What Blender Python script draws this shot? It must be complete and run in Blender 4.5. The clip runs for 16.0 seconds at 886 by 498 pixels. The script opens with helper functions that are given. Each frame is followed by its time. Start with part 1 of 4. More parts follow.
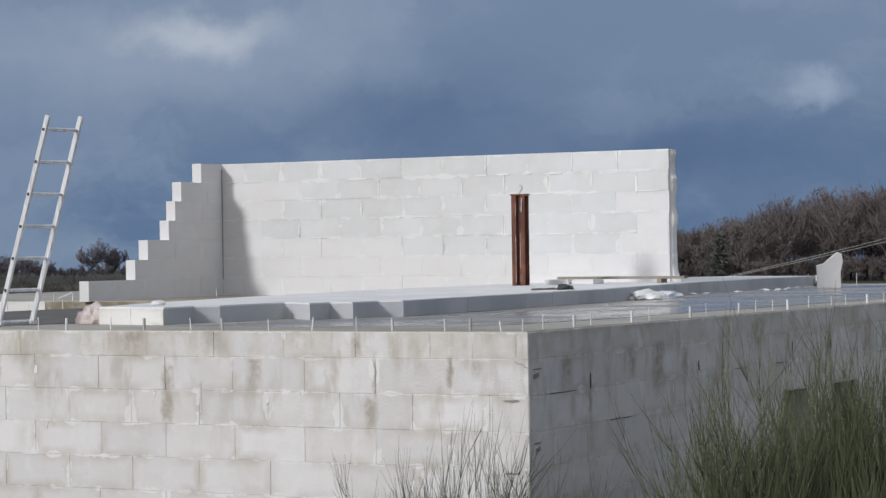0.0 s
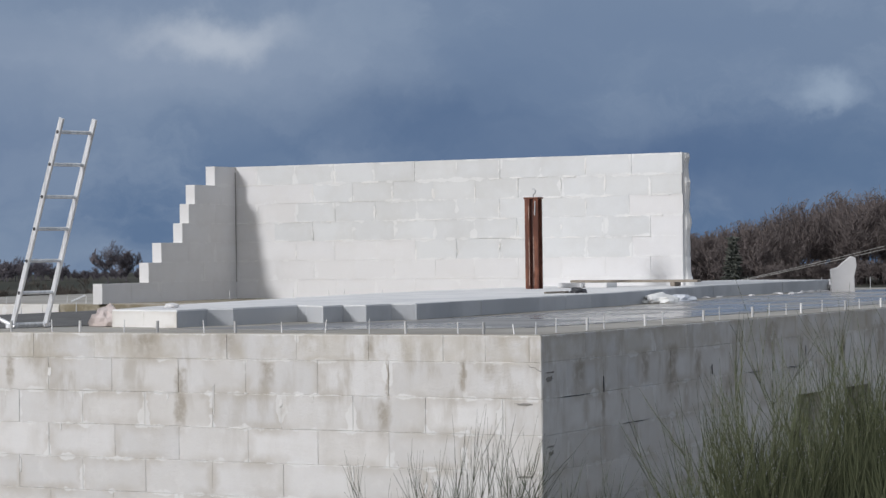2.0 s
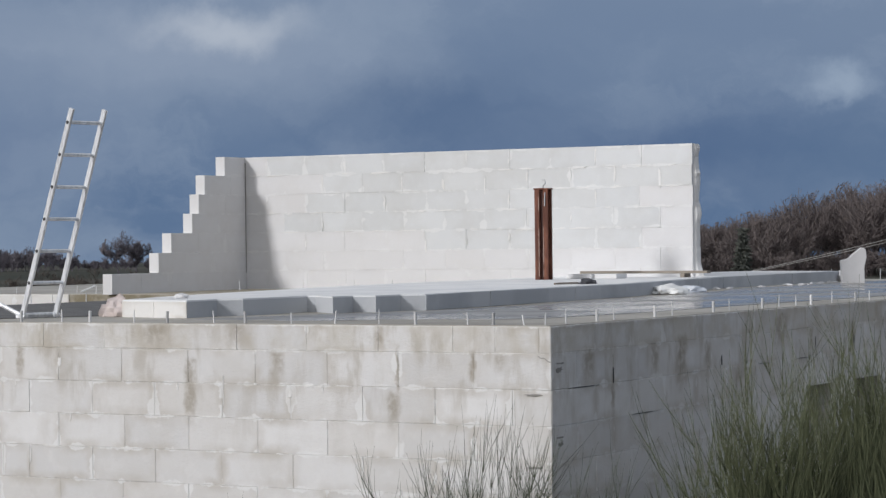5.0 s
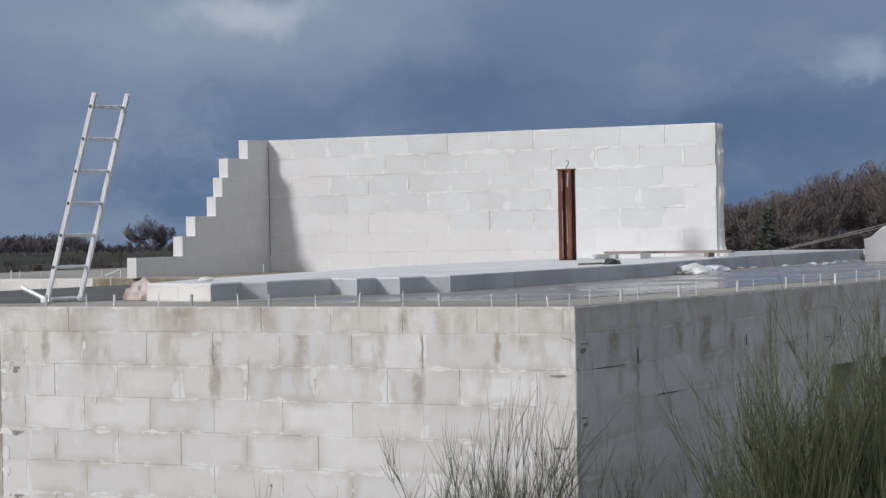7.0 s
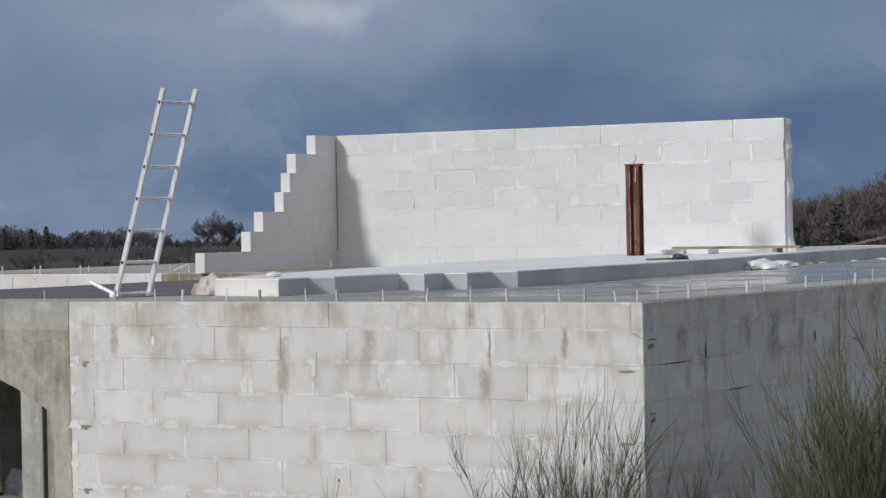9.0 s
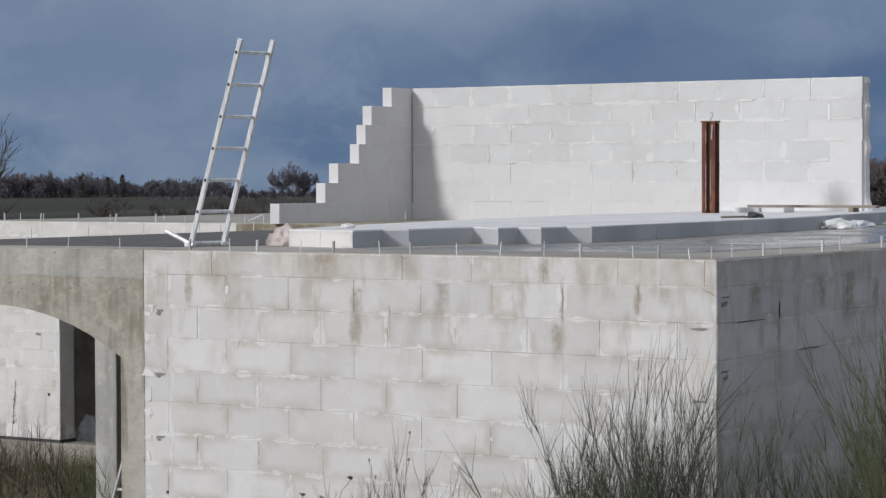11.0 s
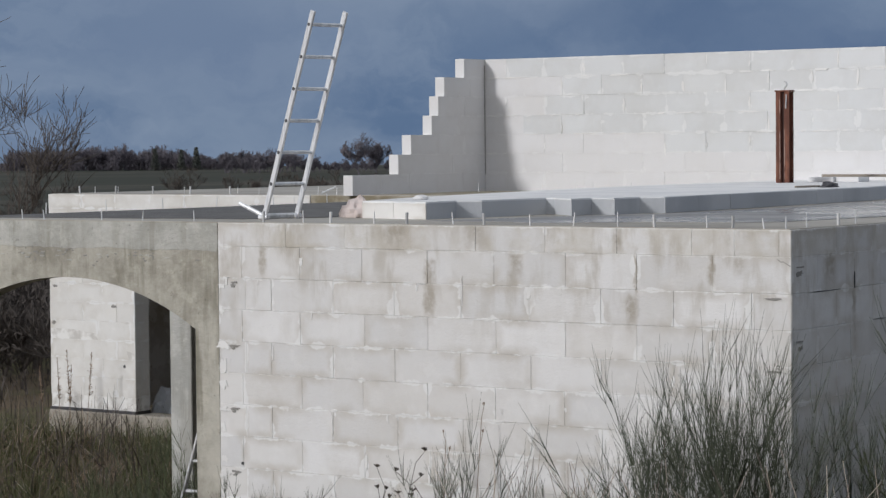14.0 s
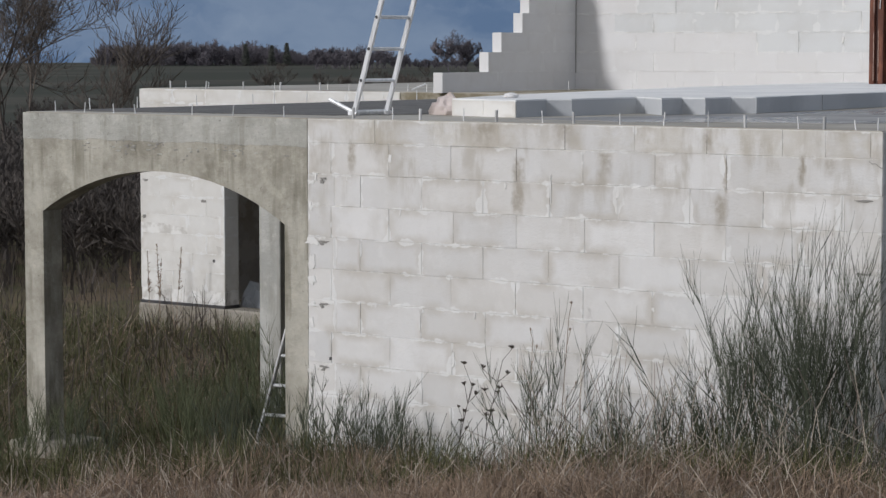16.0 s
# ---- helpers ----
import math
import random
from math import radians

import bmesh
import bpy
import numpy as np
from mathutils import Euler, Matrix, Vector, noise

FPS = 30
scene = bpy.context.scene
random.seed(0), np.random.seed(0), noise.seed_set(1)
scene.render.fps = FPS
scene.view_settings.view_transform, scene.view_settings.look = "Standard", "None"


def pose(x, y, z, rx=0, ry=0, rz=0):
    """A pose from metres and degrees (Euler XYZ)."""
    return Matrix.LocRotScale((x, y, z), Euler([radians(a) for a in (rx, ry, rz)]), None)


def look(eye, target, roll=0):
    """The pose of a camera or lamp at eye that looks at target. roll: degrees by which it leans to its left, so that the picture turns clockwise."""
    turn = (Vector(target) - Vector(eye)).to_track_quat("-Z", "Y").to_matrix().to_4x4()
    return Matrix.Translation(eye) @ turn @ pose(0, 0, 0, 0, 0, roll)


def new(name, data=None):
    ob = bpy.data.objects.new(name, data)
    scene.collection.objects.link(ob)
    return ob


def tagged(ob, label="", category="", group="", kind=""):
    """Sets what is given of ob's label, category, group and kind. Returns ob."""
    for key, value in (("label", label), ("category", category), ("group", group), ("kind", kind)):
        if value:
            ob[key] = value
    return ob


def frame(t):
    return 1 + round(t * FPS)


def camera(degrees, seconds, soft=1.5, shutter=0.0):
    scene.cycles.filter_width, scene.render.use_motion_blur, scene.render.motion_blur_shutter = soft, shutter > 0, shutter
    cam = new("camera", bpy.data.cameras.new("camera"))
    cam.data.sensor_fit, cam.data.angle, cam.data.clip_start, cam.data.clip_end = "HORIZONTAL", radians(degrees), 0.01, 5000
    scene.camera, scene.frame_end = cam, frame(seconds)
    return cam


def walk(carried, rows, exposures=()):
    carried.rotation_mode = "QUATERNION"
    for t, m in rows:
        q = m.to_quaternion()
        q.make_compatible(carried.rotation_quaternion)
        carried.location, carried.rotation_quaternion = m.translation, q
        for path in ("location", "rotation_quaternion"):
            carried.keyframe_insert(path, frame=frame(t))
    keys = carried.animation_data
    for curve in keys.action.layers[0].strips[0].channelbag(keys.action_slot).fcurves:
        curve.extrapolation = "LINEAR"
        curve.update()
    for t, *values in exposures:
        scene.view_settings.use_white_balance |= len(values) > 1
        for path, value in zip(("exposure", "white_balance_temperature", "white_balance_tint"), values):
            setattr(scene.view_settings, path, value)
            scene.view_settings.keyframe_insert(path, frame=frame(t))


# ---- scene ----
cam = camera(20.5, 16.0, soft=1.4)
EYE = (7.479, -14.948, 3.579)
TURNS = [
    (0.0, 89.996, 0.841, 28.533), (0.5, 89.686, 0.93, 28.749), (1.0, 89.759, 0.781, 28.622),
    (1.5, 89.865, 0.874, 28.759), (2.0, 90.074, 0.743, 28.844), (2.5, 89.943, 0.621, 28.942),
    (3.0, 89.866, 0.527, 29.014), (3.5, 89.939, 0.434, 28.795), (4.0, 89.999, 0.519, 28.816),
    (6.5, 89.472, 0.934, 29.517), (7.0, 89.435, 1.084, 29.623), (7.5, 89.373, 1.168, 29.921),
    (8.0, 89.269, 1.178, 30.426), (8.5, 89.237, 1.294, 30.747), (9.0, 89.354, 1.086, 31.199),
    (9.5, 88.655, 0.776, 31.646), (12.0, 88.601, 0.546, 33.747), (12.5, 88.818, 0.771, 34.03),
    (13.0, 88.548, 0.61, 33.876), (13.5, 88.392, 0.411, 34.738), (14.0, 87.63, 0.51, 34.653),
    (14.5, 86.637, 0.472, 35.915), (15.0, 86.076, 0.522, 36.354), (15.5, 85.561, 0.274, 37.065),
    (16.0, 85.251, 0.007, 36.762),
]
walk(cam, [(t, pose(*EYE, rx, ry, rz)) for t, rx, ry, rz in TURNS], exposures=[(0.0, 0.08), (8.0, 0.02), (16.0, -0.03)])

# ---- light ----
SUN_FROM = Vector((-0.38, -1.0, 0.43)).normalized()
sun_data = bpy.data.lights.new("sun", "SUN")
sun_data.energy, sun_data.angle, sun_data.color = 1.97, radians(8.0), (0.982, 0.978, 0.992)
sun = new("sun", sun_data)
sun.matrix_world = look((0, 0, 30), Vector((0, 0, 30)) - SUN_FROM)


class Nodes:
    """A small helper that adds nodes to a tree and links them."""

    def __init__(self, tree):
        self.tree = tree
        tree.nodes.clear()

    def add(self, kind, ins=(), **props):
        n = self.tree.nodes.new(kind)
        if "operation" in props:
            n.operation = props["operation"]
        if "use_clamp" in props:
            n.use_clamp = props["use_clamp"]
        if "interpolation_type" in props:
            n.interpolation_type = props["interpolation_type"]
        if "blend_type" in props:
            n.data_type, n.blend_type = "RGBA", props["blend_type"]
        if "sun_elevation" in props:
            n.sky_type, n.sun_disc = "NISHITA", False
            n.sun_elevation, n.sun_rotation = props["sun_elevation"], props["sun_rotation"]
        for key, value in dict(ins).items():
            if isinstance(value, bpy.types.NodeSocket):
                self.tree.links.new(value, n.inputs[key])
            else:
                n.inputs[key].default_value = value
        return n

    def math(self, op, a, b=0.0, clamp=False):
        return self.add("ShaderNodeMath", {0: a, 1: b}, operation=op, use_clamp=clamp).outputs[0]

    def step(self, v, lo, hi, a=0.0, b=1.0):
        return self.add("ShaderNodeMapRange", {0: v, 1: lo, 2: hi, 3: a, 4: b}, interpolation_type="SMOOTHSTEP").outputs[0]

    def mix(self, f, a, b, blend="MIX"):
        n = self.add("ShaderNodeMix", blend_type=blend)
        for i, v in ((0, f), (6, a), (7, b)):
            if isinstance(v, bpy.types.NodeSocket):
                self.tree.links.new(v, n.inputs[i])
            else:
                n.inputs[i].default_value = v if i == 0 else (*v, 1)
        return n.outputs[2]

    def noise(self, vec, scale, detail=4.0, rough=0.55, dist=0.0):
        return self.add("ShaderNodeTexNoise", {"Vector": vec, "Scale": scale, "Detail": detail, "Roughness": rough, "Distortion": dist}).outputs[0]

    def scaled(self, vec, s, shift=(0, 0, 0)):
        return self.add("ShaderNodeMapping", {"Vector": vec, "Location": shift, "Scale": s}).outputs[0]


world = bpy.data.worlds.new("world")
scene.world = world
world.use_nodes = True
g = Nodes(world.node_tree)
way = g.add("ShaderNodeTexCoord").outputs["Generated"]
sep = g.add("ShaderNodeSeparateXYZ", {0: way})
az = g.math("MULTIPLY", g.math("ARCTAN2", sep.outputs[0], sep.outputs[1]), 57.2958)
el = g.math("MULTIPLY", g.math("ARCSINE", sep.outputs[2]), 57.2958)
flat = g.add("ShaderNodeCombineXYZ", {0: az, 1: el, 2: 0.0}).outputs[0]
warp = g.add("ShaderNodeTexNoise", {"Vector": flat, "Scale": 0.45, "Detail": 5.0, "Roughness": 0.6})
bent = g.add("ShaderNodeVectorMath", {0: flat, 1: g.add("ShaderNodeVectorMath", {0: warp.outputs["Color"], 1: (3.0, 2.2, 0.0)}, operation="MULTIPLY").outputs[0]}, operation="ADD").outputs[0]
bent = g.add("ShaderNodeVectorMath", {0: bent, 1: (1.5, 1.1, 0.0)}, operation="SUBTRACT").outputs[0]
big = g.noise(g.scaled(bent, (0.10, 0.26, 1), (3.1, 0.4, 0)), 1.0, 5.0, 0.55)
fine = g.noise(g.scaled(bent, (0.30, 0.62, 1), (0.7, 2.3, 0)), 1.0, 7.0, 0.6)


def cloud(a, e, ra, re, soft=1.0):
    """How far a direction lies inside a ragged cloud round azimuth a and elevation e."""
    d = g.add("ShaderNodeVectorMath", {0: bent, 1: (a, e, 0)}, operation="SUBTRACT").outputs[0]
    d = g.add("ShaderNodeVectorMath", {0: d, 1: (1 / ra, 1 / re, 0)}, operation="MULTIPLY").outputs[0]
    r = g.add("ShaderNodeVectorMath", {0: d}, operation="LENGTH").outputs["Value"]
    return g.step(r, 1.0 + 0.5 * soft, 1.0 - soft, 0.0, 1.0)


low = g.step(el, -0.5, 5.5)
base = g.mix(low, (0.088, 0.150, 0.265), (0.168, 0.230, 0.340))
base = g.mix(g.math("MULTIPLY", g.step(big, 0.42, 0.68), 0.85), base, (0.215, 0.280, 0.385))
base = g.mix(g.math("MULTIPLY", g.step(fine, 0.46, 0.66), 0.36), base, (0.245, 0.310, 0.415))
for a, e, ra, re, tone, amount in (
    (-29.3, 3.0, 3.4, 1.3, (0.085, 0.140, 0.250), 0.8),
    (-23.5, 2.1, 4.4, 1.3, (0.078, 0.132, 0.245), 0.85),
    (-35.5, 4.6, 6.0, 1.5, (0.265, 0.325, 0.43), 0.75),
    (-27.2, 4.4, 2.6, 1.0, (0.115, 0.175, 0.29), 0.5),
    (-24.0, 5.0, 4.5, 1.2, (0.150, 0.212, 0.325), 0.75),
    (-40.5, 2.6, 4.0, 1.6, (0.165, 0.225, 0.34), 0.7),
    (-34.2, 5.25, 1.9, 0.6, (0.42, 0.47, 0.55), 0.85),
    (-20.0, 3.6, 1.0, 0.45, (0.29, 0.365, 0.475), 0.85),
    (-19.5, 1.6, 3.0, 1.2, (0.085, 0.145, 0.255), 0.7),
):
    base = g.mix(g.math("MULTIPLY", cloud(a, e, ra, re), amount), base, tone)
sky = g.add("ShaderNodeTexSky", sun_elevation=math.asin(SUN_FROM.z), sun_rotation=math.atan2(SUN_FROM.x, SUN_FROM.y)).outputs[0]
sky = g.mix(1.0, sky, (0.085, 0.085, 0.085), "MULTIPLY")
veil = g.noise(g.scaled(way, (2.0, 2.0, 3.0)), 1.0, 5.0, 0.6)
sky = g.mix(g.step(veil, 0.25, 0.52), sky, (0.52, 0.537, 0.575))
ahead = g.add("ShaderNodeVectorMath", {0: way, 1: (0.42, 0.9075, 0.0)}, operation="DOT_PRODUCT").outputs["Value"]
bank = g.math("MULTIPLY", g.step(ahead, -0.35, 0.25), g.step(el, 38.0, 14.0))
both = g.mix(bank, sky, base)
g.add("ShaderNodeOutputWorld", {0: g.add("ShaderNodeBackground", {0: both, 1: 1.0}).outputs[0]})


# ---- materials ----
def surface(name, colour, rough=0.9, metal=0.0, bump=None, spec=0.5):
    """colour: a function of (g, position, random) that gives a socket or a colour; bump: (scale, strength)."""
    m = bpy.data.materials.new(name)
    m.use_nodes = True
    g = Nodes(m.node_tree)
    pos = g.add("ShaderNodeNewGeometry").outputs["Position"]
    rnd = g.add("ShaderNodeObjectInfo").outputs["Random"]
    isl = g.add("ShaderNodeNewGeometry").outputs["Random Per Island"]
    c = colour(g, pos, rnd, isl) if callable(colour) else colour
    r = rough(g, pos) if callable(rough) else rough
    ins = {"Base Color": c if isinstance(c, bpy.types.NodeSocket) else (*c, 1), "Roughness": r, "Metallic": metal, "Specular IOR Level": spec}
    if bump:
        h = g.noise(pos, bump[0], 6.0, 0.65)
        ins["Normal"] = g.add("ShaderNodeBump", {"Height": h, "Strength": bump[1], "Distance": 0.02}).outputs[0]
    g.add("ShaderNodeOutputMaterial", {0: g.add("ShaderNodeBsdfPrincipled", ins).outputs[0]})
    return m


# damp runs under the slab rim: centre along the wall, top, bottom, half width
RUNS_SOUTH = ((-2.99, 2.72, 2.3, 0.046), (-2.22, 2.8, 2.63, 0.061), (-1.25, 2.51, 2.29, 0.051), (-1.21, 2.82, 2.5, 0.012), (-4.58, 2.8, 2.6, 0.039),
              (-0.39, 2.81, 2.72, 0.043), (-2.58, 3.01, 2.89, 0.1), (-3.3, 2.99, 2.84, 0.117), (-1.36, 2.95, 2.83, 0.042), 
              (-0.61, 2.8, 2.57, 0.022))
RUNS_EAST = ((0.60, 2.80, 2.62, 0.10), (0.98, 2.60, 2.34, 0.03), (1.72, 2.81, 2.60, 0.07), (2.22, 2.82, 2.46, 0.10), (2.72, 2.78, 2.56, 0.06),
             (3.35, 2.55, 2.40, 0.12), (4.30, 2.95, 2.70, 0.16), (5.00, 2.82, 2.62, 0.05), (6.05, 2.80, 2.60, 0.06), (7.10, 2.85, 2.50, 0.14))


def runs(g, pos, sx):
    """How strongly a place is stained by the damp runs."""
    wob = g.math("MULTIPLY", g.math("SUBTRACT", g.noise(pos, 9.0, 3.0, 0.6), 0.5), 0.10)
    z = g.math("ADD", sx.outputs[2], g.math("MULTIPLY", wob, 1.5))
    total = 0.0
    for axis, rows in ((0, RUNS_SOUTH), (1, RUNS_EAST)):
        u = g.math("ADD", sx.outputs[axis], wob)
        for c, top, low, half in rows:
            m = g.step(g.math("ABSOLUTE", g.math("SUBTRACT", u, c)), half * 1.5, half * 0.3)
            m = g.math("MULTIPLY", m, g.math("MULTIPLY", g.step(z, low - 0.10, low + 0.12), g.step(z, top + 0.05, top - 0.03)))
            total = g.math("MAXIMUM", m, total)
    return g.math("MULTIPLY", total, g.step(g.noise(pos, 14.0, 4.0, 0.6), 0.2, 0.6))


def aac_colour(tone, stains, blotch=0.5, vary=0.10, fringe=0.5, halo=0.5):
    """Aerated block: tone varies from block to block, damp halos inside the edges, mortar wiped unevenly over the joints."""
    def make(g, pos, rnd, isl):
        sx = g.add("ShaderNodeSeparateXYZ", {0: pos})
        grain = g.noise(pos, 90.0, 4.0, 0.7)
        c = g.mix(rnd, [v * (1 - vary) for v in tone], [min(0.9, v * (1 + 0.4 * vary)) for v in tone])
        odd = g.step(g.math("FRACT", g.math("MULTIPLY", rnd, 7.31)), 0.55, 0.95)
        c = g.mix(g.math("MULTIPLY", odd, min(1.0, vary * 4.0)), c, (tone[0] * 0.90, tone[1] * 0.875, tone[2] * 0.835))
        c = g.mix(g.math("MULTIPLY", g.step(g.noise(pos, 1.6, 6.0, 0.65), 0.42, 0.68), blotch), c, (tone[0] * 0.84, tone[1] * 0.82, tone[2] * 0.79))
        c = g.mix(g.math("MULTIPLY", g.step(g.noise(pos, 5.5, 5.0, 0.6), 0.5, 0.72), blotch * 0.6), c, [min(0.88, v * 1.10) for v in tone])
        c = g.mix(g.math("MULTIPLY", g.step(grain, 0.5, 0.72), 0.10), c, (0.55, 0.54, 0.52))
        gen = g.add("ShaderNodeSeparateXYZ", {0: g.add("ShaderNodeTexCoord").outputs["Generated"]})
        rough_edge = g.math("SUBTRACT", g.noise(pos, 13.0, 6.0, 0.75), 0.5)
        slow = g.noise(pos, 3.1, 3.0, 0.6)
        ex = g.math("SUBTRACT", 0.5, g.math("ABSOLUTE", g.math("SUBTRACT", gen.outputs[0], 0.5)))
        ez = g.math("MULTIPLY", g.math("SUBTRACT", 0.5, g.math("ABSOLUTE", g.math("SUBTRACT", gen.outputs[2], 0.5))), 0.45)
        rim = g.math("ADD", g.math("MINIMUM", ex, ez), g.math("MULTIPLY", rough_edge, 0.12))
        damp = g.math("MULTIPLY", g.step(rim, 0.15, 0.0), g.step(g.noise(pos, 1.9, 3.0, 0.5), 0.40, 0.62))
        c = g.mix(g.math("MULTIPLY", damp, halo), c, (tone[0] * 0.70, tone[1] * 0.66, tone[2] * 0.60))
        # the wiped mortar runs from a hair to a hand's width
        reach_x = g.step(slow, 0.44, 0.74, -0.01, 0.12)
        reach_z = g.step(g.noise(pos, 4.3, 3.0, 0.6), 0.42, 0.74, -0.006, 0.065)
        for edge, reach, wild in ((ex, reach_x, 0.07), (ez, reach_z, 0.05)):
            d = g.math("SUBTRACT", g.math("ADD", edge, g.math("MULTIPLY", rough_edge, wild)), reach)
            c = g.mix(g.math("MULTIPLY", g.step(d, 0.012, -0.012), fringe), c, (0.775, 0.775, 0.772))
        if stains:
            run = g.noise(g.scaled(pos, (5.0, 5.0, 1.3)), 1.0, 5.0, 0.62)
            patch = g.noise(pos, 2.4, 3.0, 0.5)
            reach = g.step(sx.outputs[2], 1.9, 2.8)
            s = g.math("MULTIPLY", g.math("MULTIPLY", g.step(run, 0.47, 0.64), g.step(patch, 0.36, 0.58)), reach)
            c = g.mix(g.math("MULTIPLY", s, stains * 0.75), c, (0.42, 0.385, 0.335))
            crest = g.math("MULTIPLY", g.step(sx.outputs[2], 2.79, 2.83), g.step(g.noise(pos, 2.2, 5.0, 0.65), 0.40, 0.60))
            c = g.mix(g.math("MULTIPLY", crest, stains * 0.45), c, (0.46, 0.415, 0.335))
            c = g.mix(g.math("MULTIPLY", runs(g, pos, sx), stains * 0.85), c, (0.325, 0.283, 0.228))
        return c
    return make


M_BLOCK = surface("aerated_block", aac_colour((0.715, 0.708, 0.705), 0.9, 0.6, 0.12, 0.75, 0.75), bump=(45, 0.35))
M_BLOCK_FAR = surface("aerated_block_dry", aac_colour((0.705, 0.70, 0.705), 0.0, 0.3, 0.03, 0.4, 0.10), bump=(60, 0.2))
M_BLOCK_PIER = surface("aerated_block_chalky", aac_colour((0.74, 0.73, 0.71), 0.0, 0.7, 0.06, 0.85, 0.5), bump=(45, 0.4))
M_BLOCK_UP = surface("aerated_block_damp", aac_colour((0.66, 0.67, 0.677), 0.0, 0.4, 0.05, 0.6, 0.14), bump=(60, 0.2))
M_OFFCUT = surface("pinkish_block", aac_colour((0.66, 0.58, 0.56), 0.0, 0.5, 0.03, 0.0), bump=(50, 0.5))
# white blocks greyed: the shade on the strip's east faces is in the colour
M_STRIP_SHADED = surface("grey_cut_block", lambda g, p, r, i: g.mix(g.step(g.noise(p, 1.5, 6.0, 0.6), 0.4, 0.65), g.mix(r, (0.47, 0.487, 0.51), (0.54, 0.553, 0.572)), (0.42, 0.437, 0.46)), rough=0.8, bump=(50, 0.3))
# the same blocks' sunlit top, its brightness put into a whiter colour
M_STRIP_LIT = surface("white_mortar_bed", lambda g, p, r, i: g.mix(g.step(g.noise(p, 1.8, 6.0, 0.65), 0.4, 0.65), (0.80, 0.80, 0.80), (0.70, 0.705, 0.71)), bump=(40, 0.3))
M_MORTAR = surface("mortar", lambda g, p, r, i: g.mix(g.step(g.noise(p, 6.0), 0.4, 0.6), (0.80, 0.79, 0.77), (0.58, 0.56, 0.53)), bump=(60, 0.5))
M_SMEAR = surface("mortar_smear", lambda g, p, r, i: g.mix(i, (0.72, 0.71, 0.695), (0.80, 0.795, 0.785)), bump=(80, 0.4))


def concrete_colour(a, b, moss):
    def make(g, p, r, i):
        c = g.mix(g.step(g.noise(p, 1.7, 7.0, 0.68), 0.36, 0.64), a, b)
        c = g.mix(g.math("MULTIPLY", g.step(g.noise(p, 4.3, 6.0, 0.7), 0.50, 0.68), 0.65), c, (b[0] * 1.12, b[1] * 1.12, b[2] * 1.10))
        run = g.noise(g.scaled(p, (6.0, 6.0, 0.7)), 1.0, 5.0, 0.65)
        c = g.mix(g.math("MULTIPLY", g.math("MULTIPLY", g.step(run, 0.48, 0.66), g.step(g.noise(p, 1.3, 3.0, 0.6), 0.36, 0.60)), 0.85), c, moss)
        c = g.mix(g.math("MULTIPLY", g.step(g.noise(p, 2.9, 7.0, 0.72), 0.56, 0.70), 0.6), c, (b[0] * 1.25, b[1] * 1.25, b[2] * 1.23))
        pits = g.noise(p, 20.0, 5.0, 0.75)
        return g.mix(g.math("MULTIPLY", g.step(pits, 0.61, 0.68), 0.6), c, (a[0] * 0.35, a[1] * 0.35, a[2] * 0.35))
    return make


M_ARCH = surface("weathered_concrete", concrete_colour((0.27, 0.252, 0.208), (0.47, 0.448, 0.392), (0.20, 0.187, 0.145)), bump=(18, 0.7))
M_BAND = surface("paler_concrete", concrete_colour((0.33, 0.325, 0.295), (0.49, 0.485, 0.455), (0.27, 0.26, 0.22)), bump=(18, 0.7))
M_COLUMN = surface("pale_concrete", concrete_colour((0.40, 0.40, 0.38), (0.52, 0.52, 0.50), (0.33, 0.32, 0.29)), bump=(30, 0.5))
M_CHIP = surface("chipped_edge", (0.26, 0.25, 0.235))
M_FOOT = surface("footing_concrete", concrete_colour((0.27, 0.245, 0.205), (0.38, 0.35, 0.305), (0.20, 0.175, 0.13)), bump=(30, 0.5))


def slab_colour(g, p, r, i):
    c = g.mix(g.step(g.noise(p, 0.9, 5.0, 0.6), 0.35, 0.65), (0.29, 0.265, 0.225), (0.41, 0.385, 0.34))
    return g.mix(g.math("MULTIPLY", g.step(g.noise(p, 9.0, 5.0, 0.7), 0.55, 0.7), 0.4), c, (0.17, 0.16, 0.13))


M_SLAB = surface("wet_concrete", slab_colour, rough=0.55, bump=(25, 0.15))
M_WATER = surface("standing_water", lambda g, p, r, i: g.mix(g.step(g.noise(p, 1.2), 0.4, 0.6), (0.21, 0.205, 0.20), (0.30, 0.29, 0.28)),
                  rough=lambda g, p: g.step(g.noise(g.scaled(p, (1.2, 0.6, 1)), 1.0, 3.0), 0.4, 0.62, 0.16, 0.48), spec=0.5)
M_FELT = surface("bitumen_felt", lambda g, p, r, i: g.mix(g.step(g.noise(p, 3.0, 6.0, 0.7), 0.35, 0.7), (0.085, 0.083, 0.082), (0.15, 0.146, 0.14)), rough=0.75, bump=(120, 0.3))
M_MOSS = surface("mossy_concrete", lambda g, p, r, i: g.mix(g.step(g.noise(p, 4.0, 6.0, 0.7), 0.4, 0.6), (0.22, 0.19, 0.13), (0.34, 0.31, 0.25)), bump=(30, 0.5))
M_STEEL = surface("galvanised_steel", lambda g, p, r, i: g.mix(r, (0.55, 0.56, 0.57), (0.8, 0.8, 0.8)), rough=0.45, metal=0.4)
M_CABLE = surface("grey_cable", (0.36, 0.35, 0.33), rough=0.6)
M_WHITE = surface("white_plastic", (0.82, 0.82, 0.80), rough=0.5)
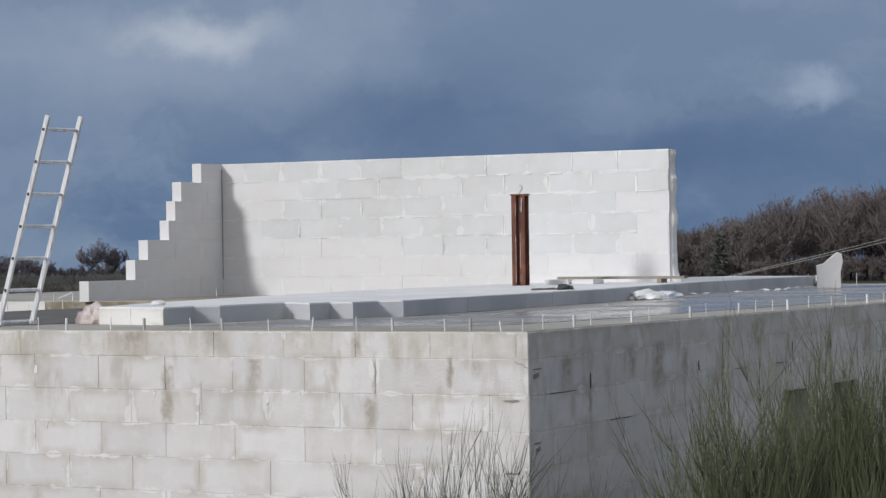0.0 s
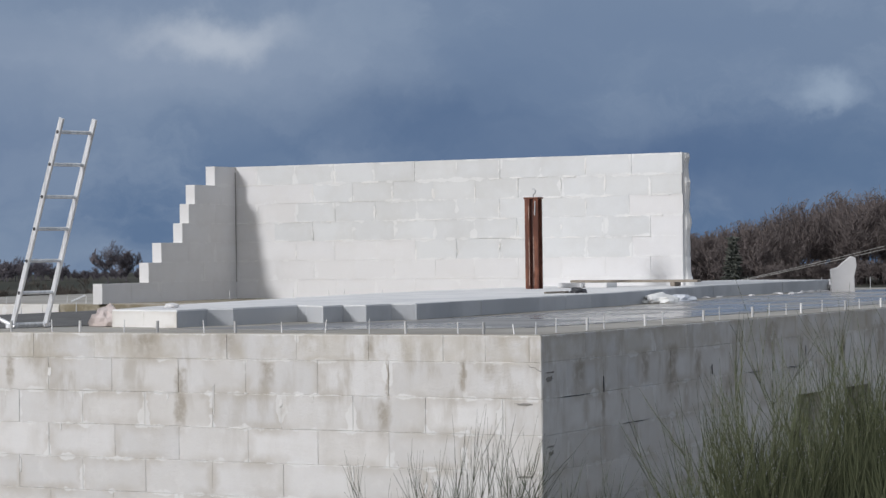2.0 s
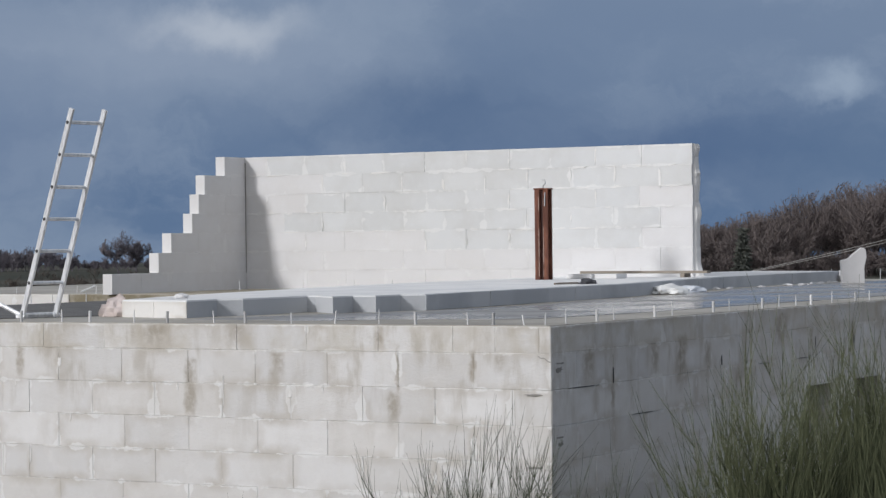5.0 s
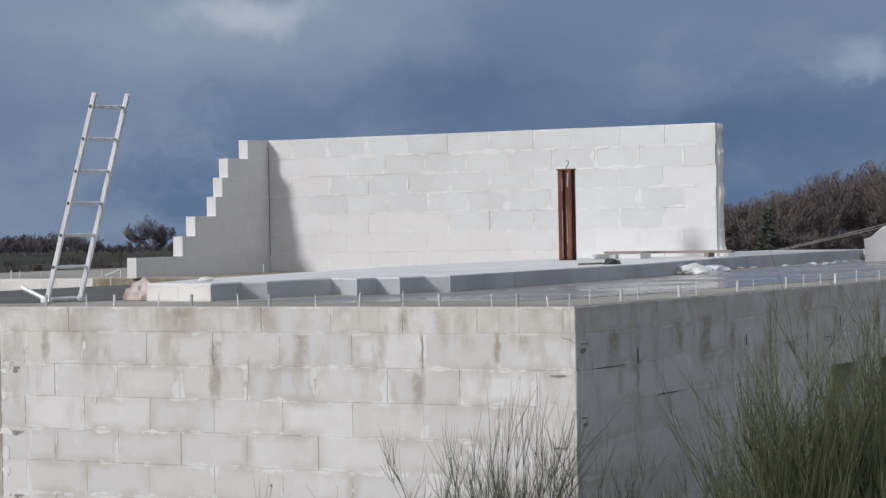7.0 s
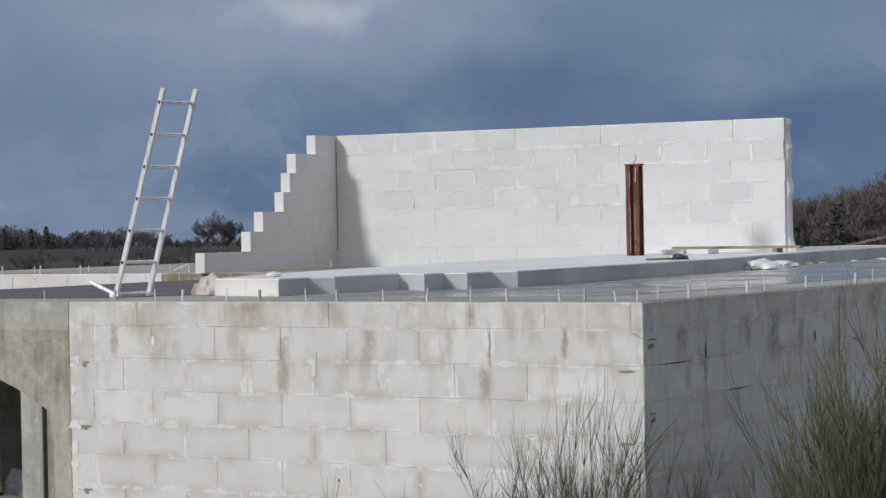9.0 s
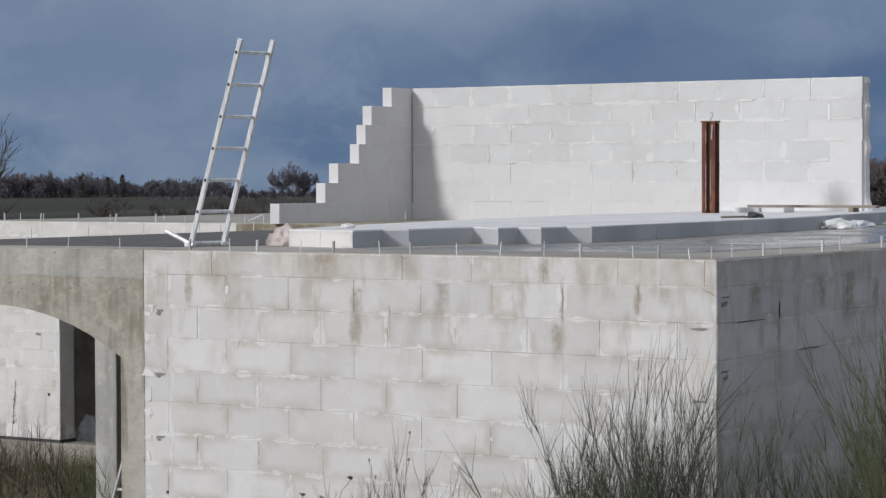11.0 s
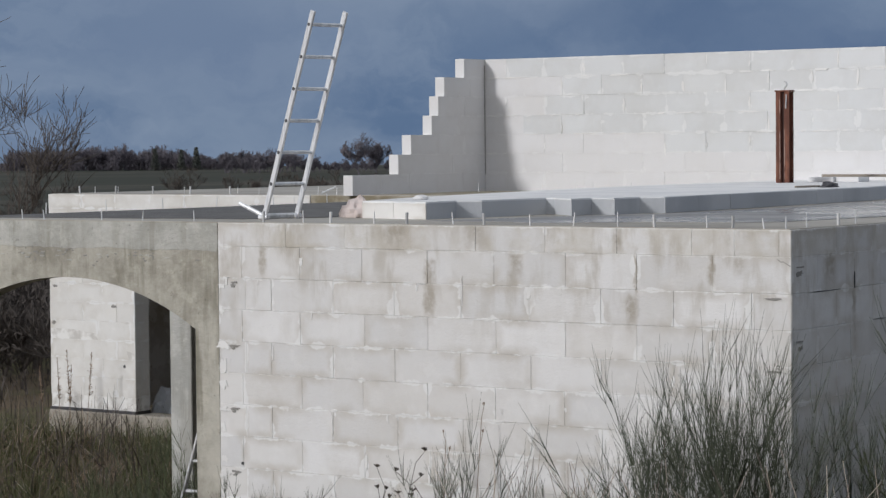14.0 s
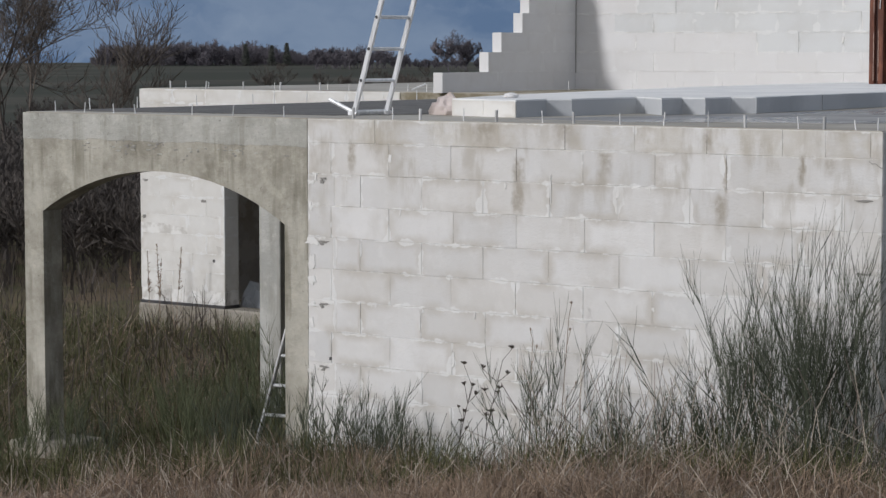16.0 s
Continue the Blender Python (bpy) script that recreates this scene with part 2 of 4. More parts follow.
M_SLEEVE = surface("pale_tube", lambda g, p, r, i: g.mix(r, (0.34, 0.345, 0.35), (0.76, 0.76, 0.76)), rough=0.5, metal=0.2)
M_ALU = surface("aluminium", lambda g, p, r, i: g.mix(g.step(g.noise(g.scaled(p, (30, 30, 3)), 1.0), 0.4, 0.65), (0.78, 0.79, 0.81), (0.60, 0.61, 0.63)), rough=0.40, metal=0.45)
M_DARK = surface("dark_plastic", (0.045, 0.045, 0.05), rough=0.5)
M_RUST = surface("rusted_steel", lambda g, p, r, i: g.mix(g.step(g.noise(g.scaled(p, (14, 14, 4)), 1.0, 6.0, 0.7), 0.4, 0.65), (0.10, 0.035, 0.022), (0.22, 0.085, 0.05)), rough=0.8, bump=(60, 0.4))
# darker rust: shade of the post's recess put into the colour
M_RUST_SHADE = surface("dark_rust", (0.05, 0.022, 0.018), rough=0.9)
# rust broken by pale patches, a highlight painted as colour
M_RUST_HIGHLIGHT = surface("worn_rust", lambda g, p, r, i: g.mix(g.step(g.noise(g.scaled(p, (8, 8, 5)), 1.0, 4.0), 0.45, 0.6), (0.14, 0.055, 0.035), (0.42, 0.30, 0.25)), rough=0.7)
M_PLANK = surface("weathered_board", lambda g, p, r, i: g.mix(g.noise(g.scaled(p, (6, 6, 30)), 1.0), (0.20, 0.17, 0.14), (0.34, 0.30, 0.25)), bump=(40, 0.4))
M_SHEET = surface("plastic_sheet", (0.72, 0.75, 0.80), rough=0.35)


def field_colour(g, p, r, i):
    dist = g.add("ShaderNodeVectorMath", {0: p}, operation="LENGTH").outputs["Value"]
    near = g.mix(g.step(g.noise(p, 0.5, 6.0, 0.65), 0.4, 0.62), (0.165, 0.128, 0.092), (0.12, 0.115, 0.068))
    far = g.mix(g.step(g.noise(g.scaled(p, (0.02, 0.012, 1)), 1.0, 5.0, 0.6), 0.42, 0.6), (0.058, 0.062, 0.052), (0.090, 0.086, 0.074))
    return g.mix(g.step(dist, 25.0, 90.0), near, far)


M_FIELD = surface("field", field_colour, rough=1.0, bump=(3, 0.5), spec=0.05)


def plant(name, a, b, rough=0.75):
    return surface(name, lambda g, p, r, i: g.mix(i, a, b), rough=rough, spec=0.2)


M_BROOM = plant("broom_stem", (0.034, 0.042, 0.030), (0.100, 0.112, 0.078))
M_BROOM_GREEN = plant("green_broom_stem", (0.044, 0.054, 0.028), (0.122, 0.134, 0.076))
M_DRY = plant("dry_grass", (0.10, 0.066, 0.046), (0.40, 0.30, 0.22))
M_GRASS = plant("winter_grass", (0.045, 0.052, 0.022), (0.13, 0.13, 0.06))
M_STRAW = plant("dead_stem", (0.10, 0.072, 0.066), (0.50, 0.44, 0.37))
M_TWIG = plant("bare_twig", (0.060, 0.050, 0.045), (0.135, 0.115, 0.10))
M_THICKET = plant("thicket_twig", (0.062, 0.054, 0.050), (0.105, 0.092, 0.085))
# twigs lightened: haze in the air is put into this base colour
M_WOODS_HAZE = plant("bare_woods", (0.125, 0.106, 0.104), (0.16, 0.135, 0.130))
# bluish, lifted twig tone: distance haze put into the colour
M_FARWOOD_HAZE = plant("distant_woods", (0.122, 0.112, 0.130), (0.155, 0.142, 0.158))
M_FIR = plant("fir_needles", (0.062, 0.068, 0.060), (0.11, 0.116, 0.102))


# ---- building helpers ----
SLAB = 3.0
TOP = 0.185


def mesh_of(name, bm, material):
    me = bpy.data.meshes.new(name)
    bm.to_mesh(me)
    bm.free()
    me.materials.append(material)
    return me


def part(name, bm, material, parent, label=""):
    """Links a bmesh as one mesh object under a thing or a part."""
    ob = new(name, mesh_of(name, bm, material))
    ob.parent = parent
    return tagged(ob, label)


def solid(name, bm, material, label, category="", kind="", group=""):
    return tagged(new(name, mesh_of(name, bm, material)), label, category, group, kind)


def holder(name, place, label, category, group="", kind=""):
    ob = new(name)
    ob.matrix_basis = pose(*place)
    ob.empty_display_size = 0.2
    return tagged(ob, label, category, group, kind)


def box(bm, lo, hi, bevel=0.0, m=None):
    lo, hi = Vector(lo), Vector(hi)
    made = bmesh.ops.create_cube(bm, size=1.0)["verts"]
    for v in made:
        v.co = Vector(lo[i] + (v.co[i] + 0.5) * (hi[i] - lo[i]) for i in range(3))
    if bevel:
        edges = list({e for v in made for e in v.link_edges})
        made = bmesh.ops.bevel(bm, geom=edges, offset=bevel, segments=1, affect="EDGES")["verts"]
    if m is not None:
        bmesh.ops.transform(bm, matrix=m, verts=made)
    return bm


def boxed(lo, hi, bevel=0.0):
    return box(bmesh.new(), lo, hi, bevel)


def rod(bm, a, b, r0, r1=None, sides=8):
    a, b = Vector(a), Vector(b)
    r1 = r0 if r1 is None else r1
    m = Matrix.Translation((a + b) / 2) @ (b - a).to_track_quat("Z", "Y").to_matrix().to_4x4()
    bmesh.ops.create_cone(bm, cap_ends=True, segments=sides, radius1=r0, radius2=r1, depth=(b - a).length, matrix=m)
    return bm


def prism(points, z0, z1):
    """An upright prism over a plan outline."""
    bm = bmesh.new()
    low = [bm.verts.new((x, y, z0)) for x, y in points]
    f = bm.faces.new(low)
    up = bmesh.ops.extrude_face_region(bm, geom=[f])["geom"]
    for v in up:
        if isinstance(v, bmesh.types.BMVert):
            v.co.z = z1
    bmesh.ops.recalc_face_normals(bm, faces=bm.faces)
    return bm


SHARED = {}


def block_mesh(w, d, h, material, variant=0):
    """A block of width w (x), depth d (y) and height h (z), from its lower left front corner, with worn edges."""
    key = (round(w, 3), round(d, 3), round(h, 3), material.name, variant)
    if key not in SHARED:
        gap, worn = (0.0003, 0.0008) if material in (M_BLOCK_FAR, M_BLOCK_UP) else (0.001, 0.0022)
        bm = boxed((gap, 0, gap), (w - gap, d, h - gap), worn)
        rng = random.Random(str(key))
        for v in bm.verts:
            v.co += Vector((rng.uniform(-1, 1) * 0.0012, rng.uniform(-1, 1) * 0.0008, rng.uniform(-1, 1) * 0.0012))
        SHARED[key] = mesh_of("block", bm, material)
    return SHARED[key]


def lay(parent, w, h, place, turn, material, rng, depth=0.06, name="block"):
    ob = new(name, block_mesh(w, depth, h, material, rng.randrange(4)))
    ob.parent = parent
    ob.matrix_basis = Matrix.Translation((place[0], place[1], place[2])) @ pose(0, 0, 0, 0, rng.uniform(-0.06, 0.06), turn)
    return ob


# ---- ground and distance ----
def ramp(v, lo, hi):
    u = max(0.0, min(1.0, (v - lo) / (hi - lo)))
    return u * u * (3 - 2 * u)


def ground_height(x, y):
    """Flat yard, a bank that rises towards the south-east, and land that falls away in the distance."""
    d = math.hypot(x - 2, y)
    z = -2.2 * max(0.0, min(1.0, (d - 45) / 600.0)) ** 0.8
    z -= 0.03 * max(0.0, d - 870)
    near = ramp(d, 42, 30)
    front = ramp(y, 1.0, 0.2) if x < -4.9 else 1.0
    z += near * (0.30 * ramp(x, -6.2, -4.6) * front + 0.30 * ramp(x, -3.2, 0.2) + min(0.04 + 0.30 * ramp(x, -6.0, -0.5), 0.20 * max(0.0, -y - 0.4)))
    z -= near * 0.20 * ramp(y, 6.5, 8.0) * ramp(x, -8.0, -9.5)
    bump = noise.noise((x * 0.7, y * 0.7, 0)) * 0.05 + noise.noise((x * 0.13, y * 0.13, 3)) * 0.08
    return z + bump * (0.4 + 0.6 * near)


def build_ground():
    near = [i * 0.6 for i in range(-60, 61)]
    out = [36 * 1.22 ** k for k in range(1, 23)]
    axis = [-v for v in reversed(out)] + near + out
    n = len(axis)
    verts = [(x, y, ground_height(x, y)) for y in axis for x in axis]
    faces = [(j * n + i, j * n + i + 1, (j + 1) * n + i + 1, (j + 1) * n + i) for j in range(n - 1) for i in range(n - 1)]
    me = bpy.data.meshes.new("ground")
    me.from_pydata(verts, [], faces)
    me.materials.append(M_FIELD)
    for p in me.polygons:
        p.use_smooth = True
    tagged(new("ground", me), "rough grassy ground running out to dark winter fields", "ground", kind="structure")


build_ground()


# ---- front building: walls ----
wall_south = solid("wall_south", boxed((-5.03, 0.003, 0.0), (-0.003, 0.25, SLAB)), M_MORTAR, "sunlit wall of pale aerated concrete blocks with damp streaks", "wall", "structure")
side = bmesh.new()
OPEN = ((4.88, 5.48), (6.15, 6.80))
y0 = 0.25
for a, b in OPEN + ((17.75, 18.0),):
    box(side, (-0.25, y0, 0), (-0.003, a, SLAB))
    if a < 10:
        box(side, (-0.25, a, SLAB - TOP - 0.5), (-0.003, b, SLAB))
        box(side, (-0.25, a, 0), (-0.003, b, SLAB - TOP - 1.5))
    y0 = b
wall_east = solid("wall_east", side, M_MORTAR, "shaded side wall of grey aerated blocks with damp streaks", "wall", "structure")
solid("wall_inner", boxed((-5.03, 0.252, 0), (-4.83, 17.7, SLAB - 0.21)), M_BLOCK, "plain block partition wall under the slab", "wall", "structure")
solid("wall_north", boxed((-15.6, 17.76, 0), (-0.26, 18.0, SLAB - 0.21)), M_BLOCK, "plain block rear wall under the slab", "wall", "structure")


def courses(height, top=TOP):
    """Heights of the block courses of a wall from its top down: (lower edge, course height, number)."""
    z, k, out = height - top, 0, [(height - top, top, 0)]
    while z > 0.0:
        z, k = z - 0.25, k + 1
        out.append((z, 0.25, k))
    return out


rng = random.Random(5)
for z, h, k in courses(SLAB):
    if z < -0.2:
        continue
    cuts = [0.0, 0.09, 0.43] if k == 0 else [0.0]
    x = 0.76 if k == 0 else (0.6 if k % 2 else 0.3)
    while x < 4.6:
        cuts.append(x + (rng.uniform(-0.012, 0.012) if x > 0.7 else 0))
        x += 0.6
    cuts += [5.03] if k == 0 else ([4.79, 5.03] if k % 2 else [4.755, 5.03])
    for a, b in zip(cuts, cuts[1:]):
        lay(wall_south, b - a, h, (-b, -0.002 + rng.uniform(-0.002, 0.002), z), 0, M_BLOCK, rng)
for z, h, k in courses(SLAB):
    if z < -0.2:
        continue
    cuts, y = [0.0, 0.39] if k % 2 else [0.0], (0.99 if k % 2 else 0.69)
    while y < 9.2:
        cuts.append(y)
        y += 0.6
    for a, b in zip(cuts, cuts[1:]):
        pieces = [(a, b)]
        if SLAB - TOP - 1.5 <= z + 0.01 < SLAB - TOP - 0.5:
            for o0, o1 in OPEN:
                pieces = [q for p in pieces for q in ((p[0], min(p[1], o0)), (max(p[0], o1), p[1])) if q[1] - q[0] > 0.06]
        for p, q in pieces:
            lay(wall_east, q - p, h, (0.002 + rng.uniform(-0.002, 0.002), p + 0.004, z), 90, M_BLOCK, rng)


# mortar squeezed out of the joints and wiped over the faces
def patch(bm, x, z, w, h, rng, proud=0.0055, base=0.004, points=14):
    """An irregular flat lump of width w and height h on a wall that faces -y."""
    seed = rng.uniform(0, 90)
    rim, foot = [], []
    for i in range(points):
        t = 2 * math.pi * i / points
        c, d = math.cos(t), math.sin(t)
        k = 1.0 / max(abs(c), abs(d)) ** 0.6 * (0.75 + 0.75 * noise.noise((c * 1.8, d * 1.8, seed)))
        rim.append(bm.verts.new((x + c * k * w / 2 * 0.92, -proud - rng.uniform(0, 0.0015), z + d * k * h / 2 * 0.97)))
        foot.append(bm.verts.new((x + c * k * w / 2, base, z + d * k * h / 2)))
    bm.faces.new(rim)
    for i in range(points):
        bm.faces.new((rim[i], rim[i - 1], foot[i - 1], foot[i]))


def smears(name, parent, spots, seed):
    rng = random.Random(seed)
    bm = bmesh.new()
    for x, z, w, h in spots:
        patch(bm, x, z, w, h, rng)
    bmesh.ops.recalc_face_normals(bm, faces=bm.faces)
    ob = part(name, bm, M_SMEAR, parent, "white mortar smears")
    ob["kind"] = "stuff"
    return ob


spots = []
rng = random.Random(11)
for z, h, k in courses(SLAB):
    if k == 0 or z < 0:
        continue
    for j in range(8):
        x = -0.6 * j - (0.6 if k % 2 else 0.3)
        if x > -4.75 and rng.random() < 0.34:
            spots.append((x + rng.uniform(-0.015, 0.015), z + rng.uniform(0.04, 0.2), rng.uniform(0.012, 0.05), rng.uniform(0.05, 0.26)))
    x = -5.0
    while x < -0.15:
        w = rng.uniform(0.03, 0.22)
        if rng.random() < 0.38:
            spots.append((x + w / 2, z + rng.uniform(-0.006, 0.004), w, rng.uniform(0.008, 0.024)))
            if rng.random() < 0.2:
                spots.append((x + w * 0.6, z - 0.03, rng.uniform(0.012, 0.03), rng.uniform(0.05, 0.09)))
        x += w + rng.uniform(0.0, 0.3)
# thick mortar over the toothed end beside the arch
for z, w, h in ((2.50, 0.10, 0.05), (2.30, 0.07, 0.10), (2.03, 0.20, 0.09), (1.87, 0.12, 0.16), (1.72, 0.16, 0.12), (1.52, 0.20, 0.08), (1.38, 0.09, 0.15),
                (1.13, 0.12, 0.10), (1.00, 0.18, 0.07), (0.80, 0.12, 0.16), (0.62, 0.20, 0.10)):
    spots.append((-5.005 + w * 0.12, z, w * 0.75, h * 0.8))
smears("mortar", wall_south, spots, 3)

# lifting slots and chipped corners near the wall ends
rng = random.Random(12)
for x, k in ((-0.13, 2), (-0.13, 4), (-4.87, 2), (-4.87, 4), (-4.87, 6), (-4.87, 8)):
    z = SLAB - TOP - 0.25 * k + 0.215
    bm = bmesh.new()
    patch(bm, x, z, 0.15 if x > -1 else 0.11, 0.022, rng, 0.0062)
    if x < -1:
        patch(bm, x - 0.01, z - 0.022, 0.05, 0.032, rng, 0.0064)
    part("lifting_slot", bm, M_CHIP, wall_south, "dark chipped slot")
part("hole", rod(bmesh.new(), (-4.80, -0.0066, 1.10), (-4.80, 0.002, 1.10), 0.014, sides=10), M_DARK, wall_south, "small dark hole")
TO_EAST = pose(0, 0, 0, 0, 0, 90)
for y, z, w, h in ((0.13, 2.745, 0.16, 0.014), (0.11, 2.70, 0.13, 0.045), (0.12, 2.235, 0.16, 0.014), (0.12, 2.19, 0.12, 0.04)):
    bm = bmesh.new()
    patch(bm, y, z, w, h, rng, 0.0062)
    part("lifting_slot", bm, M_CHIP, wall_east, "dark chipped slot").matrix_basis = TO_EAST
for y, z, w, h in ((0.99, 2.62, 0.02, 0.20), (3.0, 2.63, 0.03, 0.16), (5.1, 2.68, 0.02, 0.14), (6.07, 2.68, 0.05, 0.24), (0.52, 2.563, 0.9, 0.008), (1.5, 2.315, 0.6, 0.007), (3.9, 2.563, 0.5, 0.012), (4.8, 2.566, 0.6, 0.012)):
    bm = bmesh.new()
    patch(bm, y, z, w * 0.6, h * 0.6, rng, 0.006, points=12)
    part("open_joint", bm, M_DARK, wall_east, "dark open joint").matrix_basis = TO_EAST
bm = bmesh.new()
for a, b in zip(((-0.10, 2.80), (-0.075, 2.782), (-0.055, 2.786), (-0.02, 2.762)), ((-0.075, 2.782), (-0.055, 2.786), (-0.02, 2.762), (0.0, 2.755))):
    rod(bm, (a[0], -0.004, a[1]), (b[0], -0.004, b[1]), 0.0025, sides=5)
part("crack", bm, M_CHIP, wall_south, "fine dark crack at the corner")


# ---- carport arch of cast concrete ----
def arch_wall():
    x0, x1, a, b = -8.26, -5.034, -8.03, -5.275
    spring, rise = SLAB - 0.853, 0.385
    chord = b - a
    rad = (chord ** 2 / 4 + rise ** 2) / (2 * rise)
    cx, cz = (a + b) / 2, spring + rise - rad
    curve = []
    for i in range(25):
        x = a + chord * i / 24
        curve.append((x, cz + math.sqrt(rad ** 2 - (x - cx) ** 2)))
    outline = [(x0, -0.05), (a, -0.05)] + curve + [(b, -0.05), (x1, -0.05), (x1, SLAB), (x0, SLAB)]
    bm = bmesh.new()
    f = bm.faces.new([bm.verts.new((x, 0.0, z)) for x, z in outline])
    up = bmesh.ops.extrude_face_region(bm, geom=[f])["geom"]
    for v in up:
        if isinstance(v, bmesh.types.BMVert):
            v.co.y = 0.22
    bmesh.ops.recalc_face_normals(bm, faces=bm.faces)
    return bm


def edge_band():
    """The slab edge above the arch, with an uneven lower seam."""
    bm = bmesh.new()
    rng = random.Random(4)
    n = 60
    rows = []
    for i in range(n + 1):
        x = -8.262 + (8.262 - 5.036) * i / n
        z = SLAB - 0.225 + 0.012 * noise.noise((x * 2.5, 0, 0)) + rng.uniform(-0.006, 0.006)
        rows.append([bm.verts.new(v) for v in ((x, 0.001, z), (x, -0.002, z + 0.006), (x, -0.002, SLAB - 0.004), (x, 0.001, SLAB - 0.003))])
    for a, b in zip(rows, rows[1:]):
        for k in range(3):
            bm.faces.new((a[k], b[k], b[k + 1], a[k + 1]))
    return bm


wall_arch = solid("wall_arch", arch_wall(), M_ARCH, "weathered cast concrete carport wall with a low arch", "wall", "structure")
part("edge_beam", edge_band(), M_BAND, wall_arch, "paler concrete slab edge band")
rng = random.Random(19)
for x, count in ((-7.45, 5), (-7.05, 10), (-6.72, 9), (-6.28, 6), (-5.8, 8), (-5.45, 2)):
    for _ in range(count):
        bm = bmesh.new()
        patch(bm, x + rng.gauss(0, 0.07), SLAB - 0.265 + rng.gauss(0, 0.030), rng.uniform(0.012, 0.085), rng.uniform(0.006, 0.022), rng, 0.0028)
        part("chip", bm, M_CHIP, wall_arch, "dark chipped spot")
    for _ in range(count // 2):
        bm = bmesh.new()
        patch(bm, x + rng.gauss(0, 0.08), SLAB - 0.28 + rng.gauss(0, 0.03), rng.uniform(0.03, 0.09), rng.uniform(0.01, 0.022), rng, 0.004)
        part("lump", bm, M_BAND, wall_arch, "pale lump of spilled concrete")
solid("column", boxed((-8.25, 3.1, -0.05), (-7.98, 3.36, SLAB - 0.21), 0.008), M_COLUMN, "plain grey concrete column under the carport slab", "column", "structure")
foot = bmesh.new()
box(foot, (-8.34, -0.16, -0.2), (-7.72, 0.42, 0.13), 0.02)
solid("footing", foot, M_FOOT, "rough concrete footing block under the arch pillar", "footing", "structure")

# ---- roof slabs ----
roof = solid("roof_slab", prism([(-8.24, 0.02), (-0.02, 0.02), (-0.02, 17.98), (-15.62, 17.98), (-15.62, 9.18), (-8.24, 9.18)], SLAB - 0.2, SLAB + 0.006), M_SLAB,
             "wet concrete roof slab with a pale dry rim", "roof slab", "structure")
part("felt", prism([(-8.20, 0.30), (-5.3, 0.62), (-4.75, 1.6), (-5.6, 6.2), (-6.4, 7.0), (-8.20, 6.4)], SLAB + 0.004, SLAB + 0.012), M_FELT, roof, "black bitumen felt")


def ragged(points, seed, amount=0.12, per=6):
    rng = random.Random(seed)
    out = []
    for (ax, ay), (bx, by) in zip(points, points[1:] + points[:1]):
        for i in range(per):
            u = i / per
            out.append((ax + (bx - ax) * u + rng.uniform(-1, 1) * amount, ay + (by - ay) * u + rng.uniform(-1, 1) * amount))
    return out


part("puddle", prism(ragged([(-3.5, 0.75), (-2.4, 0.6), (-0.75, 1.3), (-0.55, 6.0), (-0.6, 16.5), (-3.3, 16.5), (-3.4, 12.0), (-2.75, 8.0), (-2.6, 3.4)], 4, 0.10, 5), SLAB + 0.004, SLAB + 0.010), M_WATER, roof, "standing rain water")
part("moss_strip", prism(ragged([(-8.1, 6.5), (-6.6, 7.3), (-6.2, 9.4), (-7.0, 11.7), (-10.2, 11.7), (-10.2, 9.3), (-8.1, 9.3)], 6, 0.06, 4), SLAB + 0.004, SLAB + 0.009), M_MOSS, roof, "brown mossy concrete")

# ---- rear wing ----
wing = bmesh.new()
box(wing, (-15.64, 9.161, 0.14), (-14.133, 9.44, SLAB - 0.5))
box(wing, (-15.64, 9.161, SLAB - 0.5), (-11.2, 9.44, SLAB))
box(wing, (-11.3, 9.20, 0.0), (-11.0, 9.44, SLAB - 0.5))
wall_wing = solid("wall_wing", wing, M_MORTAR, "sunlit white block pier and lintel of the rear wing", "wall", "structure")
rng = random.Random(8)
for z, h, k in courses(SLAB):
    if z < 0.1:
        continue
    x, end = -15.65, (-11.2 if k < 2 else -14.13)
    step = (0.6, 0.35, 0.6, 0.85)[k % 4]
    while x < end - 0.05:
        w = min(step, end - x)
        lay(wall_wing, w, h, (x, 9.158 + rng.uniform(-0.003, 0.003), z), 0, M_BLOCK_PIER, rng)
        x, step = x + w, 0.6
    if k >= 2:
        lay(wall_wing, 0.27, h, (-14.128, 9.165, z), 90, M_BLOCK_PIER, rng)
part("hole", rod(bmesh.new(), (-14.32, 9.1545, 0.73), (-14.32, 9.165, 0.73), 0.022, sides=10), M_DARK, wall_wing, "small dark hole")
for x, z in ((-15.57, 2.27), (-15.55, 1.77), (-15.58, 1.27), (-14.5, 1.52)):
    bm = bmesh.new()
    patch(bm, x, z, 0.11, 0.05, rng, 0.003)
    part("lifting_slot", bm, M_CHIP, wall_wing, "dark chipped slot").matrix_basis = pose(0, 9.155, 0)
part("damp_course", boxed((-15.66, 9.145, 0.10), (-14.12, 9.45, 0.142), 0.004), M_DARK, wall_wing, "black damp-proof strip")
part("footing", boxed((-15.68, 9.12, -0.3), (-11.0, 9.5, 0.102), 0.02), M_FOOT, wall_wing, "rough concrete footing")
part("beam", boxed((-11.198, 9.165, SLAB - 0.34), (-8.24, 9.42, SLAB - 0.003), 0.005), M_MOSS, wall_wing, "mossy concrete edge beam")
solid("wall_west", boxed((-15.62, 9.45, 0), (-15.4, 17.7, SLAB - 0.21)), M_BLOCK, "plain block end wall of the rear wing", "wall", "structure")


